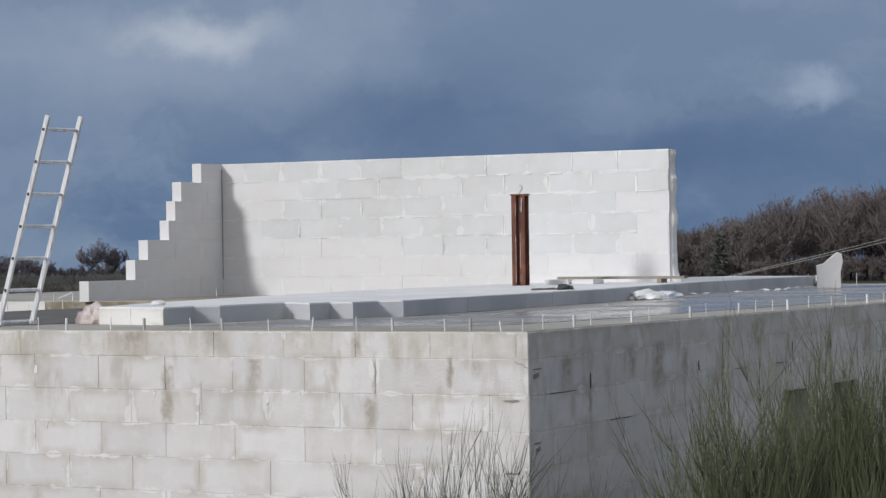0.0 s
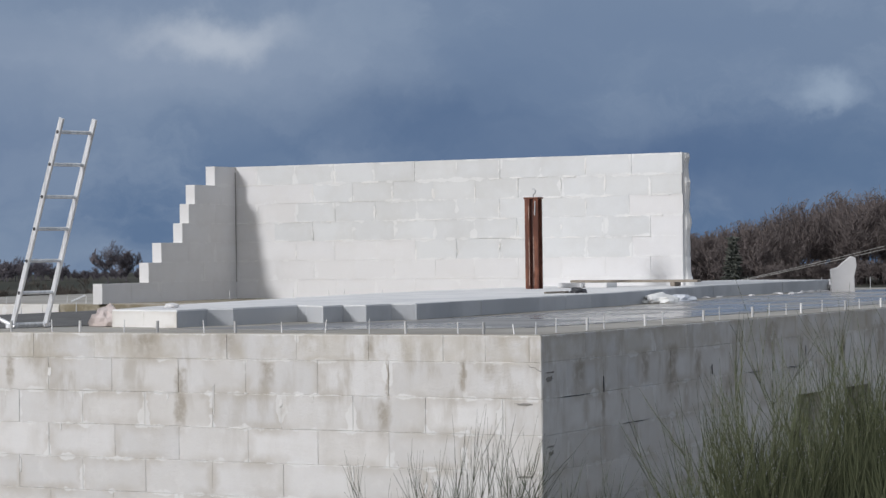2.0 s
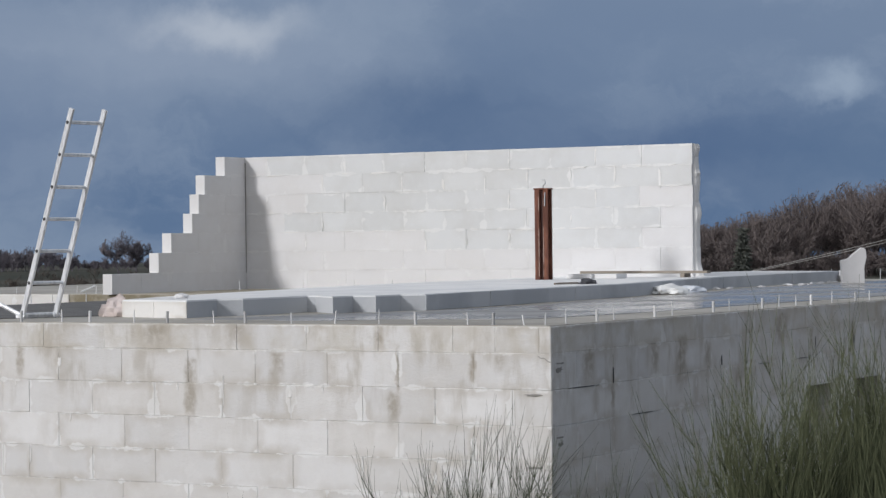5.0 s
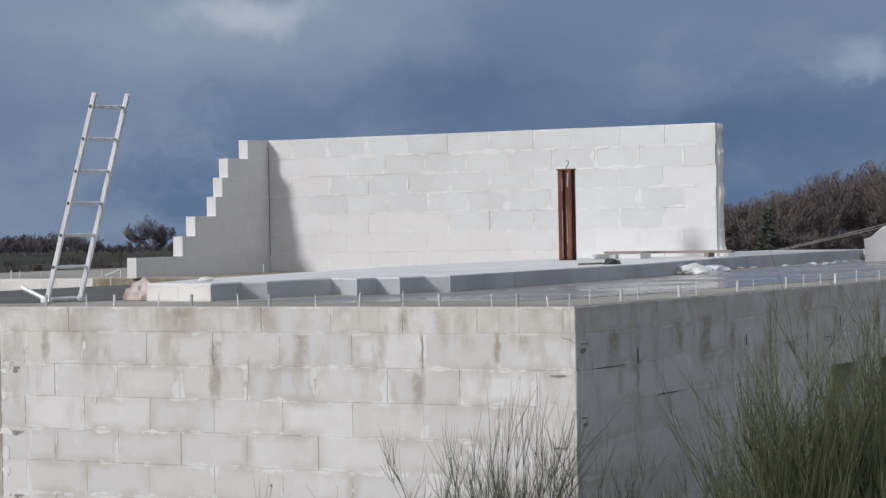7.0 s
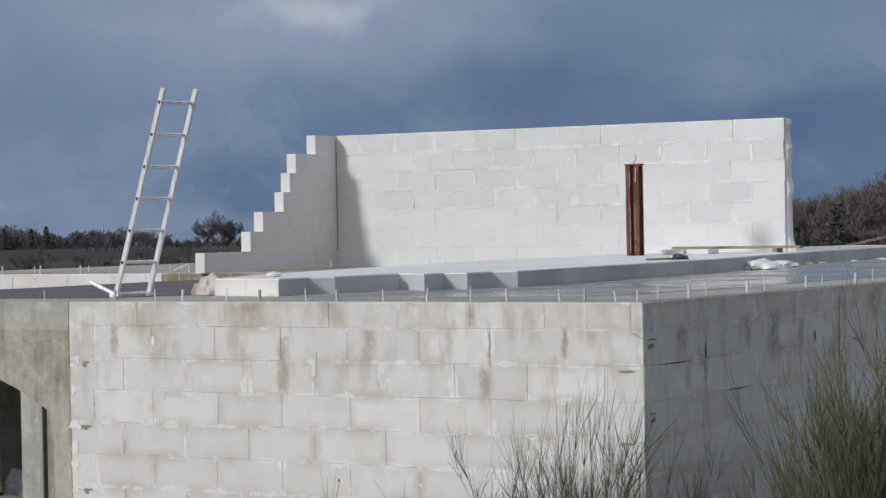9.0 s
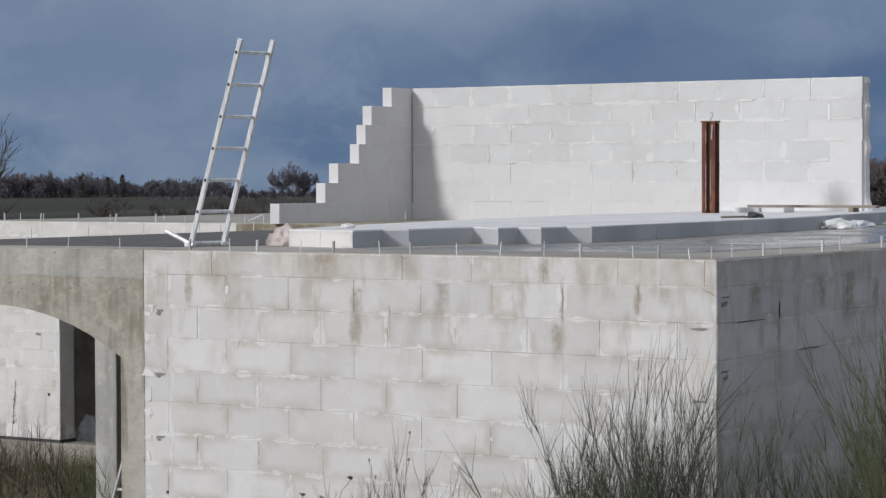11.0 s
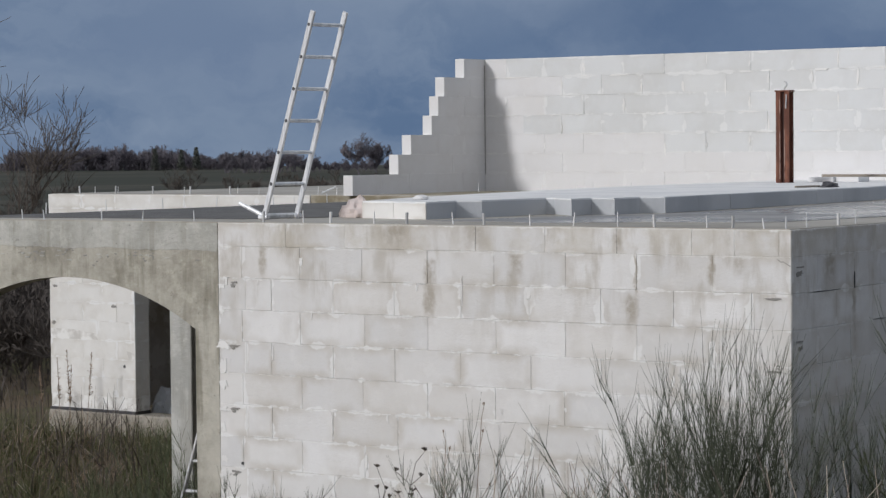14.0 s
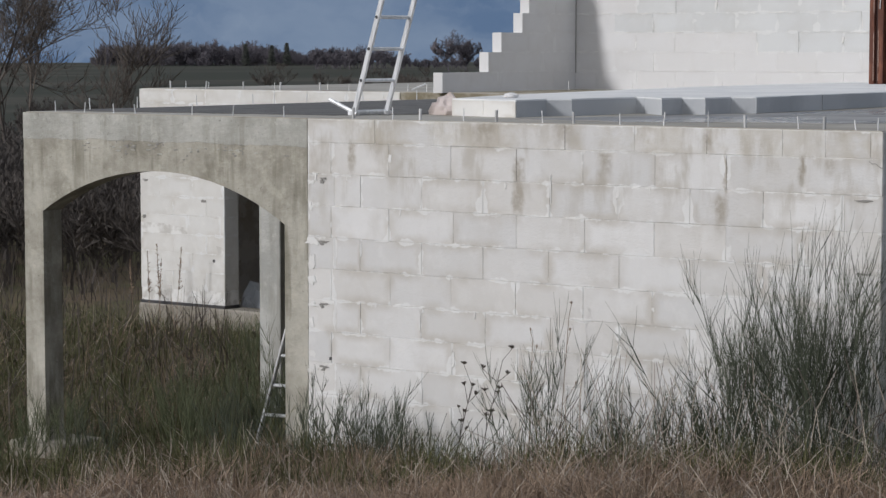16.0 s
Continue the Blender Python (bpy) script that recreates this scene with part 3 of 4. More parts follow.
# ---- upper storey walls on the slab ----
FAR_Y, FAR_X0, FAR_X1, STEP = 12.0, -10.47, -4.1, 0.2475
far_core = boxed((FAR_X0, FAR_Y + 0.003, SLAB), (FAR_X1 - 0.02, FAR_Y + 0.19, SLAB + 1.72))
wall_upper = solid("wall_upper", far_core, M_SMEAR, "bright white block wall standing unfinished on the roof slab", "wall", "structure")
rng = random.Random(21)
for k in range(7):
    z = SLAB + STEP * k
    cuts = [FAR_X0]
    x = FAR_X0 + (0.6 if k % 2 else 0.34)
    while x < FAR_X1 - 0.15:
        cuts.append(x + rng.uniform(-0.02, 0.02))
        x += 0.595
    cuts.append(FAR_X1 + rng.uniform(-0.012, 0.012))
    for a, b in zip(cuts, cuts[1:]):
        lay(wall_upper, b - a, STEP, (a, FAR_Y - 0.002 + rng.uniform(-0.004, 0.004), z), 0, M_BLOCK_FAR if (k < 2 or (k == 2 and b < -7.4) or (a > -5.0 and k < 5) or b < FAR_X0 + 0.9 + 0.3 * (k % 3)) else M_BLOCK_UP, rng)
    # the ragged end of each course
    lay(wall_upper, 0.19 + (0.1 if k == 0 else rng.uniform(-0.03, 0.05)), STEP, (FAR_X1 + 0.0, FAR_Y + 0.004, z), 90, M_BLOCK_FAR, rng)
ridge = bmesh.new()
rows = []
for i in range(36):
    z = SLAB + 0.01 + 1.715 * i / 35
    out = 0.040 + 0.045 * noise.noise((z * 4.5, 2.0, 0)) + 0.016 * noise.noise((z * 17, 5.0, 0)) + 0.10 * ramp(z - SLAB, 0.32, 0.0)
    back = 0.17 + 0.03 * noise.noise((z * 6, 9.0, 0))
    rows.append([ridge.verts.new(v) for v in ((FAR_X1 - 0.01, FAR_Y + 0.03, z), (FAR_X1 + out * 0.6, FAR_Y + 0.06, z), (FAR_X1 + out, FAR_Y + 0.11, z), (FAR_X1 + out * 0.7, FAR_Y + back, z), (FAR_X1 - 0.01, FAR_Y + back + 0.03, z))])
for a, b in zip(rows, rows[1:]):
    for k in range(4):
        ridge.faces.new((a[k], a[k + 1], b[k + 1], b[k]))
for r in (rows[0][::-1], rows[-1]):
    ridge.faces.new(r)
bmesh.ops.recalc_face_normals(ridge, faces=ridge.faces)
part("mortar_ridge", ridge, M_SMEAR, wall_upper, "lumpy white mortar on the free end")
spots = []
for k in range(2, 7):
    for j in range(10):
        x = FAR_X0 + 0.595 * j + (0.34 if k % 2 == 0 else 0.6)
        if x < FAR_X1 - 0.3 and rng.random() < 0.55:
            spots.append((x, SLAB + STEP * k + rng.uniform(0.05, 0.2), rng.uniform(0.015, 0.055), rng.uniform(0.08, 0.27)))
    x = FAR_X0
    while x < FAR_X1 - 0.3:
        w = rng.uniform(0.06, 0.36)
        if rng.random() < 0.5:
            spots.append((x + w / 2, SLAB + STEP * k, w, rng.uniform(0.012, 0.035)))
        x += w + rng.uniform(0.0, 0.3)
smears("mortar", wall_upper, spots, 9).matrix_basis = pose(0, FAR_Y - 0.001, 0)

part("corner_joint", boxed((FAR_X0 + 0.0005, FAR_Y - 0.014, SLAB + 0.22), (FAR_X0 + 0.009, FAR_Y - 0.003, SLAB + 1.66), 0.002), M_CHIP, wall_upper, "dark open corner joint")
ENDS = (9.07, 10.03, 10.31, 10.77, 10.92, 11.06, 11.52)
stepped_core = bmesh.new()
for k, y in enumerate(ENDS):
    box(stepped_core, (FAR_X0 - 0.14, y + 0.02, SLAB + STEP * k), (FAR_X0 - 0.004, FAR_Y + 0.19, SLAB + STEP * k + STEP - 0.002))
wall_stepped = solid("wall_stepped", stepped_core, M_MORTAR, "toothed return wall of aerated blocks rising in steps", "wall", "structure")
for k, y in enumerate(ENDS):
    z = SLAB + STEP * k
    a = y
    while a < FAR_Y - 0.03:
        b = min(a + 0.6, FAR_Y - 0.004)
        if FAR_Y - b < 0.12:
            b = FAR_Y - 0.004
        lay(wall_stepped, b - a, STEP, (FAR_X0 + rng.uniform(-0.002, 0.002), a, z), 90, M_BLOCK_FAR, rng)
        a = b
    lay(wall_stepped, 0.14, STEP, (FAR_X0 - 0.141, y - 0.002, z), 0, M_BLOCK_FAR, rng)

# ---- raised strip of blocks along the slab ----
NEAR = [(-4.50, 1.22), (-3.75, 1.06), (-3.78, 1.52), (-3.62, 1.66), (-3.62, 2.64), (-3.55, 2.66), (-3.17, 2.32), (-3.17, 2.64), (-2.97, 2.68), (-2.97, 3.10), (-2.80, 3.22)]
EDGE = [(-2.80, 3.22), (-3.05, 7.8), (-3.72, 12.0), (-3.80, 16.2)]
BACK = [(-5.2, 16.6), (-6.0, 14.0), (-5.96, 9.6), (-5.85, 7.8), (-5.6, 5.9), (-5.3, 4.2), (-4.95, 2.6), (-4.62, 1.5)]
inner = [(x - 0.03, y) for x, y in EDGE[1:]]
raised = solid("raised_strip", prism(NEAR + inner + BACK, SLAB + 0.004, SLAB + 0.133), M_STRIP_SHADED, "long low strip of white blocks laid on the wet slab", "block strip", "structure")
rng = random.Random(33)
for (ax, ay), (bx, by) in zip(EDGE, EDGE[1:]):
    length = math.hypot(bx - ax, by - ay)
    ang = math.degrees(math.atan2(by - ay, bx - ax))
    n = round(length / 0.62)
    for i in range(n):
        u = i / n
        lay(raised, length / n, 0.136 + rng.uniform(-0.006, 0.002), (ax + (bx - ax) * u + rng.uniform(0, 0.012), ay + (by - ay) * u, SLAB + 0.005), ang, M_STRIP_SHADED, rng, depth=0.22)


# thin white facings added so the sunlit south end reads bright
for i in range(2):
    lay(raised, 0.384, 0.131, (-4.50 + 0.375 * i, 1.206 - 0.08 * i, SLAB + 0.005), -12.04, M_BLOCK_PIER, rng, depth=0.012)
# added sheet over the greyed strip, whiter to stand for sun on the top
part("mortar_bed", prism([(x - 0.012, y + 0.012) for x, y in NEAR + EDGE[1:]] + BACK, SLAB + 0.1335, SLAB + 0.146), M_STRIP_LIT, raised, "thin white sheet carrying the sunlit tone of the top")


# ---- loose things on the slab ----
def ladder(name, foot_a, foot_b, lean, count, first, pitch_m, label, foot_bar):
    """Two rails from foot_a and foot_b along the vector lean, and round rungs between them."""
    base = holder(name, ((foot_a[0] + foot_b[0]) / 2, (foot_a[1] + foot_b[1]) / 2, (foot_a[2] + foot_b[2]) / 2), label, "ladder")
    o = base.matrix_basis.translation
    a, b, lean = Vector(foot_a) - o, Vector(foot_b) - o, Vector(lean)
    across = (b - a).normalized()
    up = lean.normalized()
    out = across.cross(up)
    for p in (a, b):
        bm = bmesh.new()
        m = Matrix((across, out, up)).transposed().to_4x4()
        m.translation = p
        box(bm, (-0.011, -0.026, 0), (0.011, 0.026, lean.length), 0.004, m)
        part("rail", bm, M_ALU, base)
    for i in range(count):
        d = first + pitch_m * i
        rung = part("rung", rod(bmesh.new(), a + up * d, b + up * d, 0.015, sides=10), M_ALU, base)
        for p, s in ((a, -1), (b, 1)):
            cap = rod(bmesh.new(), p + up * d + across * 0.010 * s, p + up * d + across * 0.016 * s, 0.014, sides=10)
            part("rung_end", cap, M_DARK, rung, "dark rung plug")
    for p in (a, b):
        part("foot", box(bmesh.new(), p - Vector((0.03, 0.045, 0.0)), p + Vector((0.03, 0.045, 0.035)), 0.006), M_DARK if not foot_bar else M_ALU, base)
    if foot_bar:
        part("stabiliser_bar", rod(bmesh.new(), a + Vector((-0.25, 0.0, 0.125)), a + Vector((0.05, -0.02, 0.012)), 0.018, sides=8), M_ALU, base, "loose aluminium foot bar")
        part("lower_bar", rod(bmesh.new(), a + up * 0.015, b + up * 0.015, 0.012, sides=8), M_ALU, base)
    return base


ladder("ladder", (-5.06, 0.62, SLAB + 0.012), (-4.985, 0.95, SLAB + 0.012), (0.53, 0.0, 1.67), 7, 0.03, 0.268, "aluminium ladder standing tilted on the slab edge", True)
ladder("ladder", (-6.02, 0.42, 0.06), (-5.62, 0.50, 0.06), (0.46, 0.0, 1.34), 5, 0.2, 0.27, "aluminium ladder leaning behind the arch pillar", False)


def post():
    base = holder("steel_post", (-5.13, 10.1, SLAB + 0.145), "rusty steel post of two channels with a hook on top", "steel post")
    for s, a in ((-1, 0), (1, 0)):
        bm = bmesh.new()
        x = s * 0.055
        box(bm, (x - 0.03, -0.055, 0), (x + 0.03, -0.045, 1.03), 0.002)
        box(bm, (x - 0.03, 0.045, 0), (x + 0.03, 0.055, 1.03), 0.002)
        box(bm, (x - s * 0.03 - 0.005, -0.0445, 0), (x - s * 0.03 + 0.005, 0.0445, 1.03), 0.002)
        part("channel", bm, M_RUST, base)
    part("cap_plate", boxed((-0.095, -0.065, 1.031), (0.095, 0.065, 1.048), 0.003), M_RUST, base)
    part("web", boxed((-0.024, -0.02, 0.0), (0.024, -0.012, 1.03), 0.001), M_RUST_SHADE, base, "recessed web coloured dark for its shade")
    # strips added along the channels to paint their bright vertical highlights
    for x in (-0.03, 0.028):
        part("edge_strip", boxed((x - 0.004, -0.060, 0.04), (x + 0.004, -0.0555, 0.98), 0.001), M_RUST_HIGHLIGHT, base, "pale strip standing for an edge highlight")
    bm = bmesh.new()
    pts = [Vector((0.0 + 0.03 * math.sin(t), 0, 1.075 + 0.03 * (1 - math.cos(t)) + 0.01)) for t in [i * 0.5 for i in range(8)]]
    rod(bm, (0, 0, 1.049), pts[0], 0.008)
    for p, q in zip(pts, pts[1:]):
        rod(bm, p, q, 0.008)
    part("hook", bm, M_STEEL, base, "bent steel hook")
    part("wire", rod(bmesh.new(), (0.05, -0.07, 0.84), (0.055, -0.066, 1.0), 0.006), M_STEEL, base, "pale bent wire")


post()

# rods and sleeves cast into the slab rim
def pin(place, thick, tall, lean):
    bm = bmesh.new()
    tip = Vector((lean[0], lean[1], tall))
    if thick:
        rod(bm, (0, 0, 0), tip, 0.011, 0.011, 10)
        rod(bm, tip * 0.98, tip * 1.0 + Vector((0, 0, 0.004)), 0.013, 0.012, 10)
    else:
        rod(bm, (0, 0, 0), tip, 0.0055, 0.0045, 6)
    kind = "sleeve" if thick else "anchor_rod"
    ob = solid(kind, bm, M_SLEEVE if thick else M_STEEL, "short pale metal tube standing in the slab rim" if thick else "thin steel rod sticking out of the slab rim", "tube" if thick else "rod", group="pins along the slab rim")
    ob.matrix_basis = pose(place[0], place[1], SLAB + 0.004)


rng = random.Random(2)
for x in (-3.96, -3.24, -2.54, -1.10, -0.48, -4.62):
    pin((x, 0.07), True, 0.085, (rng.uniform(-0.003, 0.003), 0))
for x in (-4.24, -3.56, -2.83, -2.15, -1.78, -1.41, -0.69, -0.25, -5.35, -5.9, -6.35, -7.0, -7.25, -7.6, -7.95):
    pin((x, 0.09), False, rng.uniform(0.07, 0.11), (rng.uniform(-0.012, 0.012), 0))
for y in (0.9, 1.91, 3.04, 4.08, 5.22, 6.36, 7.35, 8.5, 9.7):
    pin((-0.08, y), True, 0.085, (0, rng.uniform(-0.004, 0.004)))
for y in (0.12, 0.44, 1.23, 2.28, 3.42, 4.51, 4.91, 5.8, 6.8, 7.9):
    pin((-0.10, y), False, rng.uniform(0.08, 0.11), (0, rng.uniform(-0.012, 0.012)))
for x in (-15.16, -14.52, -13.86, -13.23, -12.56, -11.9):
    pin((x, 9.25), True, 0.10, (rng.uniform(-0.01, 0.01), 0))
for x in (-15.3, -14.8, -14.2, -13.5, -12.9, -12.2, -11.5, -11.0):
    pin((x, 9.35 + rng.uniform(0, 0.5)), False, 0.09, (rng.uniform(-0.01, 0.01), 0))
for y in (0.7, 1.3, 2.1, 2.9, 3.7, 4.6, 5.5):
    pin((-8.14, y), False, 0.11, (rng.uniform(-0.012, 0.012), 0))
for x in (-9.9, -9.2, -8.6, -8.5, -7.9):
    pin((x, 11.5 - rng.uniform(0, 0.6)), False, 0.12, (rng.uniform(-0.012, 0.012), 0))
for x in (-4.3, -3.6, -2.6, -2.0, -1.2, -0.5):
    pin((x, 17.3), x > -3, 0.16, (0, 0))

# broken upright block, sheets of plastic, board and rubble
def broken_block():
    bm = bmesh.new()
    outline = [(-0.15, 0), (0.15, 0), (0.145, 0.2), (0.175, 0.33), (0.165, 0.43), (0.11, 0.455), (0.05, 0.41), (0.0, 0.37), (-0.06, 0.315), (-0.155, 0.29), (-0.145, 0.12)]
    f = bm.faces.new([bm.verts.new((x, -0.07, z)) for x, z in outline])
    for v in bmesh.ops.extrude_face_region(bm, geom=[f])["geom"]:
        if isinstance(v, bmesh.types.BMVert):
            v.co.y = 0.07
            v.co.x += 0.012
    bmesh.ops.recalc_face_normals(bm, faces=bm.faces)
    bmesh.ops.bevel(bm, geom=bm.edges[:], offset=0.006, segments=1, affect="EDGES")
    ob = solid("broken_block", bm, M_BLOCK_FAR, "broken aerated block standing upright on the wet slab", "block")
    ob.matrix_basis = pose(-3.08, 14.7, SLAB + 0.008, 0, 0, 32)


broken_block()


def crumpled(name, place, size, material, label, category, seed):
    bm = bmesh.new()
    bmesh.ops.create_icosphere(bm, subdivisions=3, radius=1.0)
    for v in bm.verts:
        n = noise.noise(v.co * 1.7 + Vector((seed, 0, 0))) * 0.45 + noise.noise(v.co * 4.5 + Vector((0, seed, 0))) * 0.2
        v.co *= 1.0 + n
        v.co.z = max(v.co.z, -0.25) + 0.25
        v.co = Vector((v.co.x * size[0], v.co.y * size[1], v.co.z * size[2]))
    ob = solid(name, bm, material, label, category)
    ob.matrix_basis = pose(*place)


crumpled("plastic_sheet", (-3.10, 9.00, SLAB + 0.012), (0.19, 0.22, 0.075), M_WHITE, "crumpled white plastic sheet lying on the wet slab", "plastic sheet", 1)
crumpled("plastic_sheet", (-3.18, 9.75, SLAB + 0.012), (0.15, 0.24, 0.055), M_SHEET, "crumpled grey plastic sheet lying on the wet slab", "plastic sheet", 5)
crumpled("plastic_sheet", (-14.30, 9.98, ground_height(-14.3, 10.0)), (0.22, 0.24, 0.46), M_SHEET, "bluish plastic sheet heaped in the dark rear room", "plastic sheet", 9)
crumpled("block_offcut", (-4.63, 1.30, SLAB + 0.010), (0.13, 0.10, 0.135), M_OFFCUT, "broken pinkish end of a block on the slab", "block", 61)
crumpled("block_offcut", (-4.30, 1.75, SLAB + 0.148), (0.07, 0.05, 0.03), M_BLOCK_FAR, "white chip of block lying on the block strip", "block", 62)
rng = random.Random(14)
for i in range(15):
    crumpled("rubble", (-3.55 + rng.uniform(0.0, 0.3), 10.9 + 4.8 * rng.random() ** 0.8, SLAB + 0.011), (rng.uniform(0.02, 0.05), rng.uniform(0.02, 0.09), rng.uniform(0.01, 0.022)), M_BLOCK_FAR, "pale crumb of broken block on the wet slab", "rubble", i + 20)
for i, (x, y, a, b, c) in enumerate(((-3.72, 16.35, 0.16, 0.24, 0.12), (-3.95, 16.75, 0.2, 0.2, 0.10), (-3.55, 15.95, 0.09, 0.16, 0.07))):
    crumpled("broken_block", (x, y, SLAB + 0.010), (a, b, c), M_BLOCK_FAR, "rough broken block at the end of the block strip", "block", 70 + i)
crumpled("bucket_lid", (-3.30, 7.45, SLAB + 0.150), (0.08, 0.11, 0.045), M_DARK, "small dark plastic scrap lying on the block strip", "scrap", 40)
bm = boxed((-0.84, -0.05, 0), (0.84, 0.05, 0.03), 0.004)
solid("board", bm, M_PLANK, "long weathered board lying on the block strip", "board").matrix_basis = pose(-4.47, 11.42, SLAB + 0.194, 0, 0, -3)
for x in (-5.0, -3.95):
    solid("batten", boxed((-0.03, -0.09, 0), (0.03, 0.09, 0.046), 0.004), M_PLANK, "short batten under the weathered board", "batten", group="battens").matrix_basis = pose(x, 11.42, SLAB + 0.147)
bm = boxed((-0.2, -0.012, 0), (0.2, 0.012, 0.02), 0.004)
solid("stick", bm, M_PLANK, "short stick lying on the block strip", "stick").matrix_basis = pose(-3.42, 7.2, SLAB + 0.150, 0, 0, 80)
bm = boxed((-0.10, -0.02, 0), (0.10, 0.02, 0.022), 0.005)
solid("lath", bm, M_ALU, "short pale metal strip propped on the rear slab", "strip").matrix_basis = pose(-11.5, 9.95, SLAB + 0.044, 0, -23, 38)
for x, y, r in ((-4.95, 10.75, 4), (-4.62, 10.8, -6)):
    bm = boxed((-0.15, -0.12, 0), (0.15, 0.12, 0.055), 0.006)
    solid("loose_block", bm, M_BLOCK_FAR, "flat grey offcut of block lying on the block strip", "block", group="loose blocks").matrix_basis = pose(x, y, SLAB + 0.146, 0, 0, r)

# pair of cables rising from the slab
def cable(a, b, sag):
    bm = bmesh.new()
    a, b = Vector(a), Vector(b)
    pts = [a.lerp(b, i / 12) - Vector((0, 0, sag * 4 * (i / 12) * (1 - i / 12))) for i in range(13)]
    for p, q in zip(pts, pts[1:]):
        rod(bm, p, q, 0.0036, sides=6)
    solid("cable", bm, M_CABLE, "pale cable rising from the slab in a long line", "cable", group="pair of cables")


cable((-5.27, 16.6, SLAB + 0.13), (-0.4, 18.3, SLAB + 1.42), 0.05)
cable((-5.20, 16.6, SLAB + 0.13), (-0.4, 18.34, SLAB + 1.34), 0.05)


# ---- plants ----
def tubes(name, segs, material, sides=3):
    """One mesh of tapered tubes from segments (start, end, radius, end radius)."""
    s = np.array([(*a, *b, r, q) for a, b, r, q in segs], dtype=float)
    a, b, r, q = s[:, :3], s[:, 3:6], s[:, 6:7], s[:, 7:8]
    d = b - a
    d /= np.maximum(np.linalg.norm(d, axis=1, keepdims=True), 1e-9)
    ref = np.where(np.abs(d[:, 2:3]) < 0.9, np.array([[0.0, 0, 1]]), np.array([[1.0, 0, 0]]))
    u = np.cross(d, ref)
    u /= np.linalg.norm(u, axis=1, keepdims=True)
    w = np.cross(d, u)
    rings = []
    for p, rad in ((a, r), (b, q)):
        for i in range(sides):
            t = 2 * math.pi * i / sides
            rings.append(p + (u * math.cos(t) + w * math.sin(t)) * rad)
    verts = np.stack(rings, 1).reshape(-1, 3)
    n = len(s)
    base = np.arange(n)[:, None] * (2 * sides)
    if sides == 2:
        roll = np.random.default_rng(n).uniform(0, math.pi, (n, 1))
        side = u * np.cos(roll) + w * np.sin(roll)
        verts = np.stack([a - side * r, a + side * r, b - side * q, b + side * q], 1).reshape(-1, 3)
        quads = [base + np.array([[0, 1, 3, 2]])]
    else:
        quads = [base + np.array([[i, (i + 1) % sides, sides + (i + 1) % sides, sides + i]]) for i in range(sides)]
    faces = np.concatenate(quads)
    me = bpy.data.meshes.new(name)
    me.from_pydata(verts.tolist(), [], faces.tolist())
    me.materials.append(material)
    return me


def broom_segments(height, spread, stems, rng, thick=0.004):
    segs = []

    def shoot(p, d, length, r, n, sway):
        pts = [p]
        for i in range(n):
            d = (d + Vector((rng.gauss(0, sway), rng.gauss(0, sway), 0.10))).normalized()
            p = p + d * (length / n)
            pts.append(p)
        for i in range(n):
            segs.append((pts[i], pts[i + 1], r * (1 - 0.7 * i / n), r * (1 - 0.7 * (i + 1) / n)))
        return pts, d

    for _ in range(stems):
        ang, out = rng.uniform(0, 2 * math.pi), abs(rng.gauss(0, 0.45))
        p = Vector((math.cos(ang), math.sin(ang), 0)) * rng.uniform(0, 0.12) * spread
        d = Vector((math.cos(ang) * out * spread, math.sin(ang) * out * spread, 1)).normalized()
        length = height * rng.uniform(0.55, 1.0)
        pts, end = shoot(p, d, length, thick * 1.7, 6, 0.07)
        for i in range(2, 7):
            for _ in range(rng.choice((2, 3, 4, 5)) if i > 3 else rng.choice((0, 1, 2))):
                side = (d + Vector((rng.gauss(0, 0.32), rng.gauss(0, 0.32), 0.22))).normalized()
                q, e = shoot(pts[i], side, height * rng.uniform(0.12, 0.36), thick * 0.8, 3, 0.08)
                if rng.random() < 0.7:
                    shoot(q[1], (side + Vector((rng.gauss(0, 0.25), rng.gauss(0, 0.25), 0.2))).normalized(), height * rng.uniform(0.08, 0.2), thick * 0.6, 2, 0.06)
    return segs


def broom(x, y, height, spread, stems, seed, material, thick=0.003, label="dark leafless broom shrub growing against the block wall"):
    rng = random.Random(seed)
    base = holder("broom_shrub", (x, y, ground_height(x, y) - 0.03), label, "shrub", "broom shrubs")
    for _ in range(stems * 2):
        stem = new("stem", tubes("stem", broom_segments(height * rng.uniform(0.75, 1.05), spread, 1, rng, thick), material))
        stem.parent = base


for i, (x, y, h, s, n) in enumerate((
    (-0.10, -0.8, 1.58, 0.75, 26), (-0.45, -0.7, 1.35, 0.75, 16), (0.22, -0.6, 1.6, 0.8, 17), (-0.95, -0.7, 0.85, 0.6, 10),
    (-1.35, -0.6, 0.85, 0.7, 7), (-1.62, -0.7, 0.8, 0.8, 6), (-2.36, -0.6, 1.15, 0.85, 9), (-0.75, -0.7, 1.3, 0.8, 12),
    (-1.85, -0.5, 0.6, 1.0, 4), (-3.65, -0.6, 0.65, 1.1, 8), (-4.0, -0.55, 0.74, 1.2, 10), (-4.45, -0.6, 0.66, 1.2, 8),
    (0.55, -0.2, 1.2, 0.6, 7), (0.75, 0.6, 1.1, 0.6, 5), (-5.5, -0.35, 0.75, 0.9, 12), (-5.9, 0.8, 1.0, 0.7, 16), (-6.9, -0.5, 0.6, 0.9, 8), (-6.3, 2.2, 0.9, 0.8, 14), (-7.2, 3.6, 0.8, 0.9, 12))):
    broom(x, y, h, s, n, 100 + i, M_BROOM)
